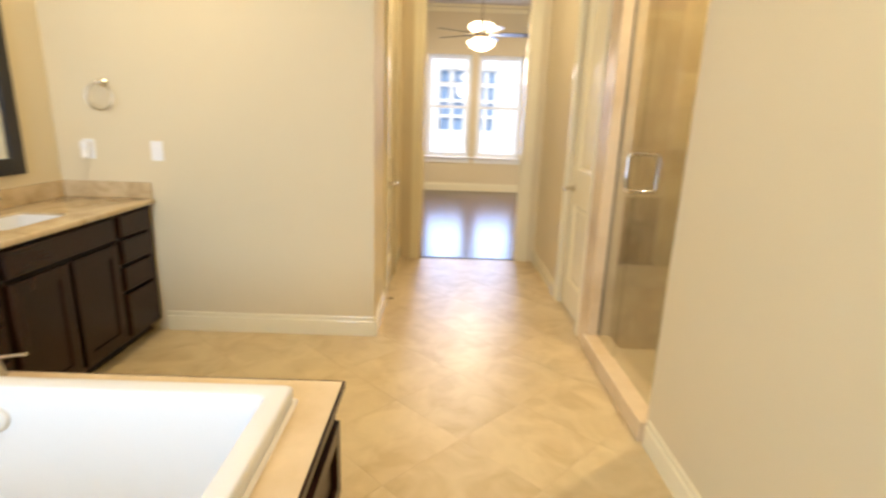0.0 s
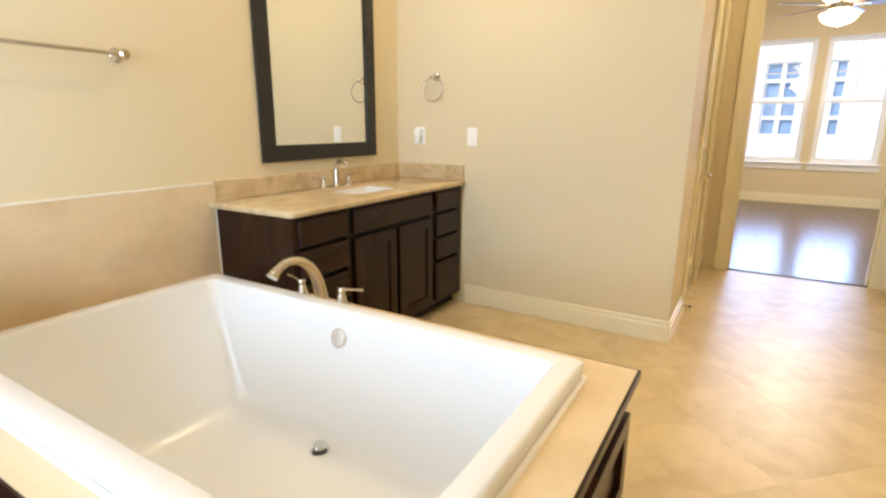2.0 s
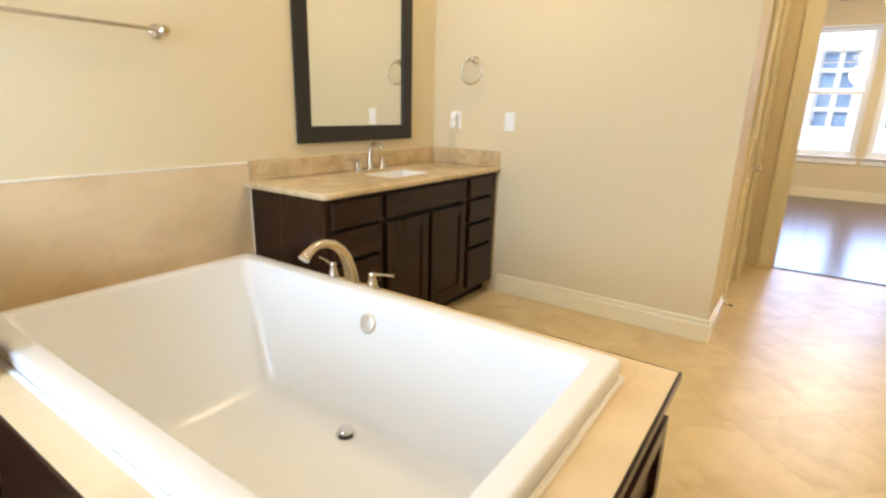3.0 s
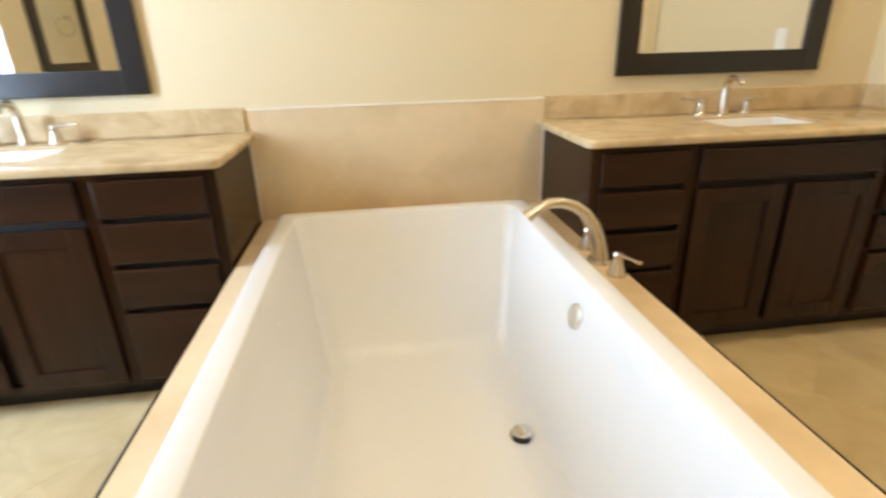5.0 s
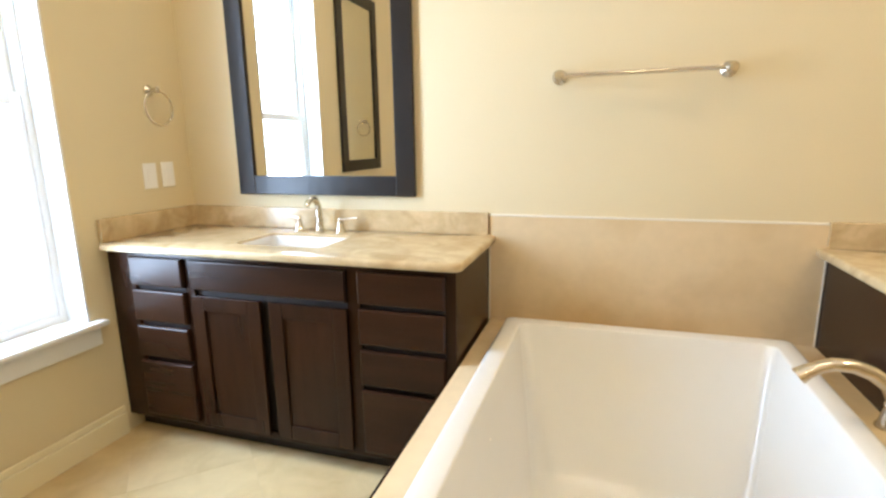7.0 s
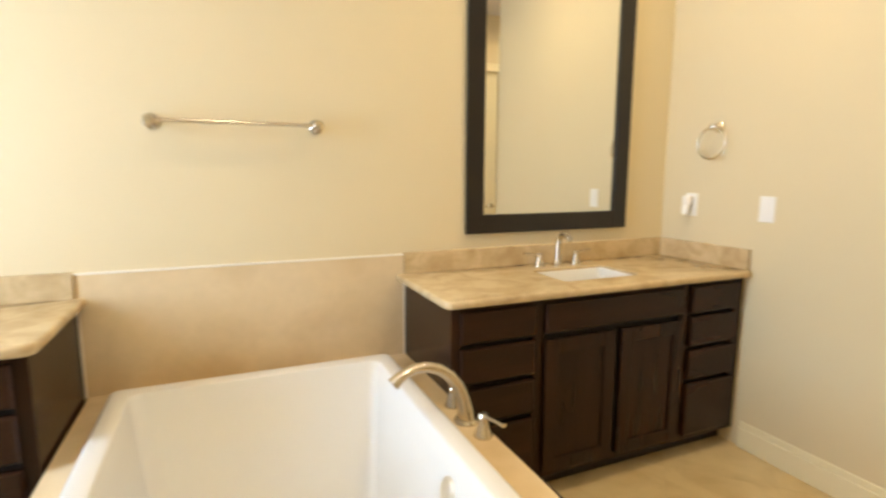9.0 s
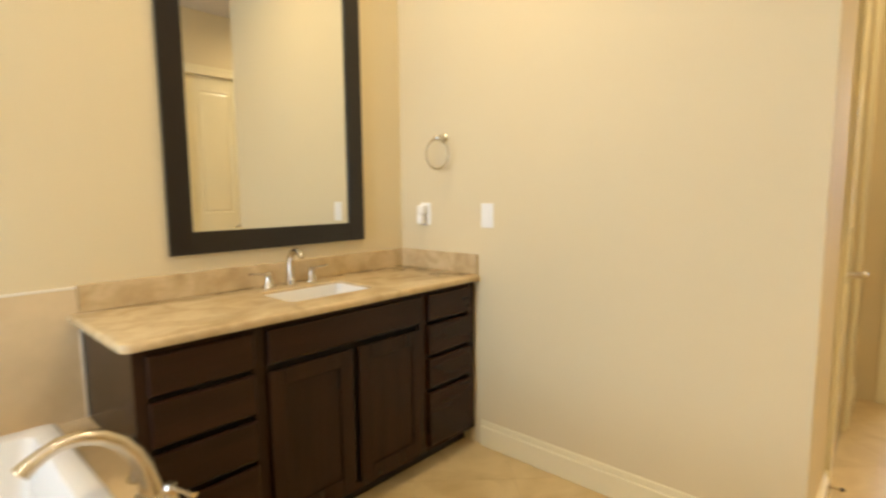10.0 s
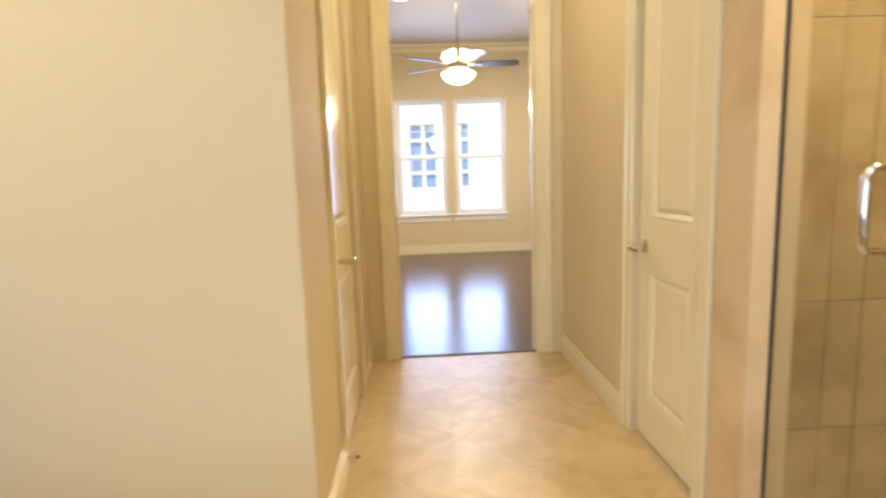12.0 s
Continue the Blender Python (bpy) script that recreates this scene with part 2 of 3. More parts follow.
# unseen walls added behind the closed doors, so that no daylight leaks in
structure("wall_closet", boxed(XD - 0.1, XD, -5.0, YR - 0.13, -0.05, ZC), WALL, "unseen wall added behind the closet to stop daylight")
structure("wall_closet_back", boxed(XL, XD, -5.1, -5.0, -0.05, ZC), WALL, "unseen wall added behind the closet to stop daylight")
structure("wall_side_room", boxed(XR + 0.14, XD, 0.0, 0.1, -0.05, ZC), WALL, "unseen wall added beyond the hall door to stop daylight")

# bedroom
BW = [(-2.785, -1.955), (-3.755, -2.91)]
BZ0, BZ1 = 0.655, 2.53
structure("wall_bedroom_east", wall_with_holes("y", XB, 0.16, -7.2, 1.2, -0.05, ZB, [(a, b, BZ0, BZ1) for a, b in BW]), WALL,
          "cream bedroom wall with two tall windows")
structure("wall_bedroom_south", boxed(XD + 0.14, XB, -5.0, -4.86, -0.05, ZB), WALL, "cream bedroom wall")
structure("wall_bedroom_north", boxed(XD + 0.14, XB, 1.0, 1.14, -0.05, ZB), WALL, "cream bedroom wall")
structure("ceiling_bedroom", boxed(XD, XB + 0.16, -5.0, 1.14, ZB, ZB + 0.1), CEIL, "grey painted bedroom ceiling")
structure("floor", boxed(XL - 0.2, XD + 0.02, -5.0, 0.1, -0.09, -0.0012), GROUT, "grout bed under the travertine tiles")
structure("floor_bedroom", boxed(XD + 0.02, XB + 0.16, -5.0, 1.14, -0.09, -0.004), DARK, "dark subfloor under the planks")


def moulding(name, runs, height=0.130, thick=0.016, mat=TRIM, label="cream painted baseboard"):
    """Baseboard along runs of (axis, at, out, a0, a1): a board with a stepped, rounded top."""
    bm = bmesh.new()
    for axis, at, out, a0, a1 in runs:
        for t0, t1, b, t, bev in ((0, thick, 0, height - 0.03, 0.003), (0, thick * 0.6, height - 0.03, height, 0.004)):
            p, q = at + out * t0, at + out * t1
            box(bm, *((a0, a1, p, q) if axis == "x" else (p, q, a0, a1)), b, t, bevel=bev)
    return structure(name, bm, mat, label)


moulding("baseboard", [("y", XR, -1, YC, -0.56), ("y", XL, 1, YR, -0.54), ("x", YC, -1, XR - 0.016, LD0 - 0.09), ("x", YC, -1, LD1 + 0.09, XD),
                       ("x", YR, 1, XL, SH0 - 0.02), ("x", YR, 1, CL1 + 0.09, XD)])
moulding("baseboard_bedroom", [("y", XB, -1, -4.86, 1.0), ("x", -4.86, 1, XD + 0.14, XB), ("x", 1.0, -1, XD + 0.14, XB)], 0.15, 0.018)
cr = bmesh.new()
for p, q, b, t in ((XB - 0.03, XB, ZB - 0.13, ZB - 0.05), (XB - 0.09, XB, ZB - 0.05, ZB)):
    box(cr, p, q, -4.86, 1.0, b, t, bevel=0.008)
structure("trim_crown", cr, TRIM, "cream crown moulding along the ceiling")


def casing(name, axis, at, out, a0, a1, top, width=0.085, thick=0.02):
    """Door casing on one face: two legs and a head, each a board with a raised outer band."""
    bm = bmesh.new()

    def board(p, q, b, t, p2, q2, b2, t2):
        for (u, v, c, d), k in (((p, q, b, t), thick * 0.65), ((p2, q2, b2, t2), thick)):
            lo, hi = sorted((at, at + out * k))
            box(bm, *((u, v, lo, hi) if axis == "x" else (lo, hi, u, v)), c, d, bevel=0.003)
    w = width
    board(a0 - w, a0, 0, top, a0 - w - 0.003, a0 - w + 0.03, 0, top + w)
    board(a1, a1 + w, 0, top, a1 + w - 0.03, a1 + w + 0.003, 0, top + w)
    board(a0 - w, a1 + w, top, top + w, a0 - w - 0.003, a1 + w + 0.003, top + w - 0.03, top + w + 0.003)
    return structure(name, bm, TRIM, "cream painted door casing")


casing("trim_doorway", "y", XD, -1, D0, D1, DD)
casing("trim_closet_door", "x", YR, 1, CL0, CL1, DH)
casing("trim_hall_door", "x", YC, -1, LD0, LD1, DH)
jb = bmesh.new()
for y0, y1 in ((D0, D0 + 0.02), (D1 - 0.02, D1)):
    box(jb, XD - 0.004, XD + 0.145, y0, y1, 0, DD - 0.02, bevel=0.002)
    yy = y0 + 0.02 if y0 == D0 else y1 - 0.032
    box(jb, XD + 0.05, XD + 0.085, yy, yy + 0.012, 0, DD - 0.02, bevel=0.002)
box(jb, XD - 0.004, XD + 0.145, D0, D1, DD - 0.02, DD)
structure("trim_door_jamb", jb, TRIM, "cream painted door jamb with a stop")
jamb = bpy.data.objects["trim_door_jamb"]
for z in (0.25, 1.32, 2.40):
    hg = part("hinge", boxed(XD + 0.098, XD + 0.138, D0 + 0.02, D0 + 0.0235, z - 0.045, z + 0.045, bevel=0.0008), NICKEL, jamb, "brushed nickel hinge")
    part("knuckle", lathe(bmesh.new(), [(0.006, -0.05), (0.006, 0.05)], pose(XD + 0.142, D0 + 0.025, z), steps=12), NICKEL, hg, smooth=True)
ds = thing("door_stop", pose(3.29, YC - 0.017, 0.06), "short dark spring door stop on the baseboard", "door stop")
part("spring", lathe(bmesh.new(), [(0.012, 0.0), (0.012, 0.004), (0.005, 0.006), (0.005, 0.035)], pose(0, 0, 0, 90, 0, 0), steps=14), NICKEL, ds, smooth=True)
part("tip", lathe(bmesh.new(), [(0.007, 0.035), (0.008, 0.038), (0.008, 0.046), (0.005, 0.05)], pose(0, 0, 0, 90, 0, 0), steps=14), RUBBER, ds, "black rubber tip", True)
structure("trim_threshold", boxed(XD + 0.015, XD + 0.05, D0 + 0.02, D1 - 0.02, -0.004, 0.006, bevel=0.003), RUBBER, "dark metal threshold strip")


def door(name, m, w, h, side, kz, label):
    """A two-panel door in the plane of local x and z, its face towards local -y. side: -1 the lever at x = 0's end, 1 at w's end."""
    d = tagged(new(name), label, "door", kind="structure")
    d.matrix_world = m
    leaf = bmesh.new()
    st, mid0, mid1, bot = 0.115, 0.815, 1.05, 0.215
    box(leaf, 0.003, w - 0.003, 0.014, 0.035, 0.008, h - 0.004)
    for x0, x1, z0, z1 in ((0.003, st, 0.008, h - 0.004), (w - st, w - 0.003, 0.008, h - 0.004), (st, w - st, 0.008, bot),
                           (st, w - st, mid0, mid1), (st, w - st, h - 0.13, h - 0.004)):
        box(leaf, x0, x1, 0.0, 0.0145, z0, z1, bevel=0.0015)
    part("leaf", leaf, TRIM, d)
    for z0, z1 in ((bot, mid0), (mid1, h - 0.13)):
        pm = bmesh.new()
        loft(pm, [[(st + k, y, z0 + k), (w - st - k, y, z0 + k), (w - st - k, y, z1 - k), (st + k, y, z1 - k)]
                  for k, y in ((0.0, 0.0135), (0.0, 0.004), (0.012, 0.001), (0.03, 0.013), (0.05, 0.006))])
        part("door_panel", pm, TRIM, d)
    kx = 0.065 if side < 0 else w - 0.065
    lever = part("door_handle", lathe(bmesh.new(), [(0.031, 0), (0.031, 0.004), (0.024, 0.011), (0.014, 0.013), (0.013, 0.068)],
                                      pose(kx, 0, kz, 90, 0, 0)), NICKEL, d, "brushed nickel door lever", True)
    dirx = 1 if side < 0 else -1
    part("lever", tube(bmesh.new(), [(kx, -0.064, kz), (kx + dirx * 0.012, -0.078, kz), (kx + dirx * 0.06, -0.080, kz - 0.002), (kx + dirx * 0.110, -0.074, kz - 0.004)],
                       [0.012, 0.013, 0.010, 0.008]), NICKEL, lever, smooth=True)
    return d


door("door_1", pose(CL1, YR - 0.03, 0, 0, 0, 180), CL1 - CL0, DH, -1, 0.92, "closed cream painted two-panel door with nickel lever")
door("door_2", pose(LD0, YC + 0.012, 0, 0, 0, 0), LD1 - LD0, DH, -1, 0.905, "closed cream painted door in the hall wall")


def window(name, axis_pose, w, h, grid, label):
    """A double-hung window in local x (width) and z, outside towards local +y, its frame round the opening's far side."""
    o = tagged(new(name), label, "window", kind="structure")
    o.matrix_world = axis_pose
    fr = bmesh.new()
    for x0, x1, z0, z1 in ((0, 0.035, 0, h), (w - 0.035, w, 0, h), (0.035, w - 0.035, 0, 0.035), (0.035, w - 0.035, h - 0.035, h)):
        box(fr, x0, x1, 0.0, 0.07, z0, z1, bevel=0.004)
    part("window_frame", fr, WHITE, o)
    mid = h * 0.5
    for z0, z1, y in ((0.035, mid + 0.02, 0.008), (mid - 0.02, h - 0.035, 0.038)):
        sash = bmesh.new()
        s = 0.045
        for a, b, c, d in ((0.035, 0.035 + s, z0, z1), (w - 0.035 - s, w - 0.035, z0, z1), (0.035 + s, w - 0.035 - s, z0, z0 + s), (0.035 + s, w - 0.035 - s, z1 - s, z1)):
            box(sash, a, b, y, y + 0.028, c, d, bevel=0.003)
        so = part("sash", sash, WHITE, o)
        pane = part("pane", boxed(0.035 + s, w - 0.035 - s, y + 0.012, y + 0.016, z0 + s, z1 - s), GLASS, so)
        pane.visible_shadow = False
        if grid and y > 0.02:
            for i in range(1, grid[0]):
                x = 0.08 + (w - 0.16) * i / grid[0]
                part("muntin", boxed(x - 0.009, x + 0.009, y + 0.005, y + 0.011, z0 + s, z1 - s), WHITE, so)
            for i in range(1, grid[1]):
                z = z0 + s + (z1 - z0 - 2 * s) * i / grid[1]
                part("muntin", boxed(0.035 + s, w - 0.035 - s, y + 0.004, y + 0.010, z - 0.009, z + 0.009), WHITE, so)
    return o


bw = window("window_1", pose(XL - 0.11, W0, WZ0, 0, 0, 90), W1 - W0, WZ1 - WZ0, None, "white double-hung window with clear glass")
rv = bmesh.new()
for y0, y1, z0, z1 in ((W0, W0 + 0.012, WZ0, WZ1), (W1 - 0.012, W1, WZ0, WZ1), (W0 + 0.012, W1 - 0.012, WZ1 - 0.012, WZ1)):
    box(rv, XL - 0.11, XL + 0.003, y0, y1, z0, z1, bevel=0.002)
structure("trim_window_reveal", rv, WHITE, "white painted window reveal")
ws = bmesh.new()
box(ws, XL - 0.11, XL + 0.05, W0 - 0.05, W1 + 0.05, WZ0 - 0.022, WZ0 + 0.002, bevel=0.008)
box(ws, XL + 0.001, XL + 0.016, W0 - 0.03, W1 + 0.03, WZ0 - 0.105, WZ0 - 0.022, bevel=0.003)
structure("trim_window_sill", ws, WHITE, "white painted window sill and apron")

for k, (a, b) in enumerate(BW):
    window(f"window_{k + 2}", pose(XB + 0.16, b, BZ0, 0, 0, -90) @ pose(0, -0.09, 0), b - a, BZ1 - BZ0, (2, 2), "tall white double-hung bedroom window")
    st = bmesh.new()
    box(st, XB - 0.04, XB + 0.08, a - 0.05, b + 0.05, BZ0 - 0.025, BZ0 + 0.002, bevel=0.006)
    box(st, XB - 0.016, XB - 0.001, a - 0.03, b + 0.03, BZ0 - 0.11, BZ0 - 0.025, bevel=0.003)
    structure("trim_bedroom_sill", st, WHITE, "white window sill and apron")

# ---- lamps ----


def recessed_light(x, y, z, watts, color=WARM):
    o = thing("recessed_light", pose(x, y, z), "round recessed ceiling light with white trim, lit", "ceiling light", "recessed lights")
    part("trim_ring", lathe(bmesh.new(), [(0.095, 0.0), (0.095, -0.006), (0.075, -0.010), (0.068, -0.001)], steps=32, cap=False), WHITE, o, smooth=True)
    part("lens", lathe(bmesh.new(), [(0.068, -0.001), (0.068, -0.003)], steps=32), CAN, o, "glowing frosted lens")
    lamp = bpy.data.lights.new("can_lamp", "AREA")
    lamp.shape, lamp.size, lamp.energy, lamp.color, lamp.spread = "DISK", 0.13, watts, color, radians(160)
    lo = new("can_lamp", lamp)
    lo.matrix_world = pose(x, y, z - 0.012)
    return o


for x, y, wt in ((-0.80, -0.80, 5.4), (0.62, -1.1, 2.4), (2.0, -0.80, 9.5), (0.6, -2.6, 8.0), (3.8, -2.55, 9), (-0.8, -2.6, 2.0)):
    recessed_light(x, y, ZC, wt)
for y in (-2.15, -3.55):
    recessed_light(7.6, y, ZB, 19, (1.0, 0.88, 0.72))
# unseen fixture, added to brighten the tiles behind the shower glass
recessed_light(2.1, -3.85, 2.755, 15)
area_lamp("window_daylight", (XL - 0.21, (W0 + W1) / 2, (WZ0 + WZ1) / 2), (0, (W0 + W1) / 2, (WZ0 + WZ1) / 2), W1 - W0, WZ1 - WZ0, 86, DAY)
for a, b in BW:
    area_lamp("bedroom_daylight", (XB + 0.24, (a + b) / 2, (BZ0 + BZ1) / 2), (0, (a + b) / 2, 0.8), b - a - 0.1, BZ1 - BZ0 - 0.1, 40, (0.33, 0.51, 1.0))

# ---- vanities ----
CT = 0.858      # counter top
CB = 0.828      # cabinet top


def shaker(bm, x0, x1, z0, z1, y, rail=0.058, depth=0.02):
    """A frame-and-panel front in x and z; its face at y, the back at y + depth."""
    for a, b, c, d in ((x0, x0 + rail, z0, z1), (x1 - rail, x1, z0, z1), (x0 + rail, x1 - rail, z0, z0 + rail), (x0 + rail, x1 - rail, z1 - rail, z1)):
        box(bm, a, b, y, y + depth, c, d, bevel=0.002)
    return bm


def slab_front(bm, x0, x1, z0, z1, y, depth=0.02):
    k = 0.007
    loft(bm, [[(x0 + a, yy, z0 + a), (x1 - a, yy, z0 + a), (x1 - a, yy, z1 - a), (x0 + a, yy, z1 - a)]
              for a, yy in ((0, y + depth), (0, y + k), (k * 0.35, y + k * 0.35), (k, y))], True, True)
    return bm


def vanity(name, edge, width, way, cuts, label):
    """A vanity whose tub end stands at x = edge and which runs off along way (-1 or 1) to the wall: wide drawers, two doors under a
    false front, narrow drawers. cuts: the ends of the wide drawers, of the two doors and of the narrow drawers, from the tub end."""
    o = thing(name, pose(edge, 0, 0), label, "vanity", "vanities")
    W, F = width, -0.515
    (d0, d1), (l0, l1), (m0, m1), (n0, n1) = cuts

    def xs(a, b):
        return (min(way * a, way * b), max(way * a, way * b))
    Z0 = 0.078
    part("side_panel", boxed(*xs(0.0, 0.018), F + 0.012, -0.014, Z0, CB, bevel=0.001), WOOD, o)
    part("side_panel", boxed(*xs(W - 0.022, W - 0.004), F + 0.012, -0.004, Z0, CB), WOOD, o)
    part("back_panel", boxed(*xs(0.018, W - 0.022), -0.012, -0.004, Z0, CB), WOOD, o)
    part("bottom_panel", boxed(*xs(0.018, W - 0.022), F + 0.02, -0.012, Z0, Z0 + 0.018), WOOD, o)
    # shade under the cabinet is put into the toe board's colour
    part("toe_kick", boxed(*xs(0.004, W - 0.004), -0.45, -0.43, 0.0, Z0), DARK, o, "recessed toe kick with its shade painted near-black")
    for a, b in ((0.0, d0 + 0.004), (d1 - 0.003, l0 + 0.003), (m1 - 0.003, n0 + 0.003), (n1 - 0.004, W - 0.004)):
        part("face_stile", boxed(*xs(a, b), F, F + 0.016, Z0, CB, bevel=0.0015), WOOD, o)
    for z0, z1 in ((Z0, 0.108), (0.802, CB)):
        part("face_rail", boxed(*xs(d0, n1), F + 0.001, F + 0.015, z0, z1, bevel=0.001), WOODH, o)
    # thin near-black sheet: paints the shade seen through gaps between fronts
    part("gap_shade_sheet", boxed(*xs(0.02, n1), F + 0.0155, F + 0.0195, Z0 + 0.02, CB - 0.002), DARK, o, "near-black sheet standing in for shade between the fronts")
    Y = F - 0.02
    for a, b in ((d0, d1), (n0, n1)):
        for z0, z1 in ((0.686, 0.806), (0.533, 0.668), (0.376, 0.513), (0.104, 0.356)):
            part("drawer_front", slab_front(bmesh.new(), *xs(a, b), z0, z1, Y), WOODH, o)
    part("false_front", slab_front(bmesh.new(), *xs(l0, m1), 0.686, 0.806, Y), WOODH, o)
    for a, b in ((l0, l1), (m0, m1)):
        x0, x1 = xs(a, b)
        dr = part("cabinet_door", shaker(bmesh.new(), x0, x1, 0.104, 0.662, Y), WOOD, o)
        part("door_panel", boxed(x0 + 0.057, x1 - 0.057, Y + 0.009, Y + 0.0195, 0.161, 0.605), WOOD, dr)
    return o


vanity("vanity_cabinet", 0.016, 0.016 - XL, -1, ((0.034, 0.360), (0.404, 0.732), (0.772, 1.090), (1.128, 1.395)),
       "espresso-stained wooden double-door vanity between window wall and tub")
vanity("vanity_cabinet", 1.232, XR - 1.232, 1, ((0.032, 0.350), (0.396, 0.740), (0.772, 1.118), (1.163, 1.455)),
       "espresso-stained wooden double-door vanity between tub and side wall")


def basin_hole(x0, x1, y0, y1, hx0, hx1, hy0, hy1):
    """A slab with a rounded basin opening, rounded edges and rounded front corners."""
    bm = bmesh.new()

    def outline(push, z):
        r, out = 0.032, []
        for sx, sy, a0, rr in ((1, 1, 0, 0.002), (-1, 1, 90, 0.002), (-1, -1, 180, r), (1, -1, 270, r)):
            cx, cy = (x1 - rr if sx > 0 else x0 + rr), (y1 - rr if sy > 0 else y0 + rr)
            k = max(rr - push, 0.0005)
            for i in range(7):
                a = radians(a0 + 15 * i)
                out.append((cx - sx * max(push - rr, 0) + k * math.cos(a), cy - sy * max(push - rr, 0) + k * math.sin(a), z))
        return out

    def hole(grow, z):
        return rounded((hx0 + hx1) / 2, (hy0 + hy1) / 2, (hx1 - hx0) / 2 + grow, (hy1 - hy0) / 2 + grow, 0.03 + grow, z, 5)

    def skin(loops):
        rings = [[bm.verts.new(p) for p in lp] for lp in loops]
        for u, v in zip(rings, rings[1:]):
            for i in range(len(u)):
                bm.faces.new((u[i], u[(i + 1) % len(u)], v[(i + 1) % len(u)], v[i]))
        return rings[0], rings[-1]
    top, bottom = skin([outline(0.012, CT), outline(0.006, CT - 0.0015), outline(0.0015, CT - 0.006), outline(0, CT - 0.012),
                        outline(0, CB + 0.008), outline(0.002, CB + 0.003), outline(0.008, CB)])
    hin, hout = skin([hole(0.003, CT), hole(0.0, CT - 0.003), hole(0.0, CB)])
    for u, v in ((top, hin), (bottom, hout)):
        es = [bm.edges.get((w[i], w[(i + 1) % len(w)])) for w in (u, v) for i in range(len(w))]
        bmesh.ops.triangle_fill(bm, use_beauty=True, edges=es)
    return bm


def counter(x0, x1, bx, wall_side):
    c = thing("countertop", pose(0, 0, 0), "polished tan travertine vanity top with backsplash", "countertop", "vanity tops")
    part("slab", basin_hole(x0, x1, -0.560, -0.002, bx - 0.20, bx + 0.20, -0.420, -0.160), STONE, c, smooth=True)
    ex0, ex1 = (x0 + 0.001, x1 - 0.03) if wall_side < 0 else (x0 + 0.03, x1 - 0.001)
    part("backsplash", boxed(ex0, ex1, -0.021, -0.001, CT, 0.952, bevel=0.002), STONE, c)
    wx = x0 if wall_side < 0 else x1
    part("side_splash", boxed(*((wx + 0.001, wx + 0.02) if wall_side < 0 else (wx - 0.02, wx - 0.001)), -0.54, -0.0215, CT, 0.954, bevel=0.002), STONE, c)
    return c


def sink(bx):
    o = thing("sink", pose(bx, -0.290, 0), "white porcelain rectangular undermount sink", "sink", "sinks")
    lp = [rounded(0, 0, hx, hy, r, z, 6) for hx, hy, r, z in ((0.1995, 0.1295, 0.0295, CB - 0.002), (0.1995, 0.1295, 0.0295, CT - 0.013), (0.196, 0.126, 0.028, CT - 0.011), (0.192, 0.122, 0.03, CT - 0.016),
                                                             (0.185, 0.115, 0.045, CB - 0.10), (0.15, 0.085, 0.06, CB - 0.13), (0.05, 0.04, 0.03, CB - 0.137))]
    part("bowl", loft(bmesh.new(), lp), TUB, o, smooth=True)
    part("sink_drain", lathe(bmesh.new(), [(0.022, CB - 0.137), (0.022, CB - 0.134), (0.018, CB - 0.132)]), NICKEL, o, smooth=True)
    return o


def lever_handle(o, x, y, z, way, scale=1.0, name="handle"):
    k = scale
    h = part(name, lathe(bmesh.new(), [(0.026 * k, 0), (0.026 * k, 0.004 * k), (0.021 * k, 0.012 * k), (0.014 * k, 0.04 * k), (0.012 * k, 0.05 * k), (0.015 * k, 0.056 * k), (0.011 * k, 0.066 * k)],
                             pose(x, y, z)), NICKEL, o, smooth=True)
    a = radians(way)
    d = Vector((math.cos(a), math.sin(a), 0))
    p = Vector((x, y, z + 0.06 * k))
    part("lever", tube(bmesh.new(), [p - d * 0.01 * k, p + d * 0.02 * k, p + d * 0.055 * k + Vector((0, 0, 0.004 * k)), p + d * 0.085 * k + Vector((0, 0, 0.006 * k))],
                       [0.008 * k, 0.008 * k, 0.006 * k, 0.008 * k], flat=0.7), NICKEL, h, smooth=True)


def basin_faucet(bx):
    o = thing("faucet", pose(bx, -0.085, CT), "brushed nickel widespread faucet with two lever handles", "faucet", "faucets")
    part("spout_base", lathe(bmesh.new(), [(0.027, 0), (0.027, 0.004), (0.02, 0.012), (0.016, 0.03)], pose(0, 0, 0)), NICKEL, o, smooth=True)
    arc = [(0, 0, 0.02), (0, 0, 0.08)] + [(0, -0.05 + 0.05 * math.cos(radians(a)), 0.10 + 0.05 * math.sin(radians(a))) for a in range(0, 151, 15)]
    part("spout", tube(bmesh.new(), arc, [0.017, 0.015] + [0.0145 - 0.0003 * i for i in range(11)], 16), NICKEL, o, smooth=True)
    lever_handle(o, -0.105, 0, 0, 180)
    lever_handle(o, 0.105, 0, 0, 0)
    return o


counter(XL + 0.001, 0.045, -0.745, -1)
counter(1.196, XR - 0.001, 1.992, 1)
for bx in (-0.745, 1.992):
    sink(bx)
    basin_faucet(bx)


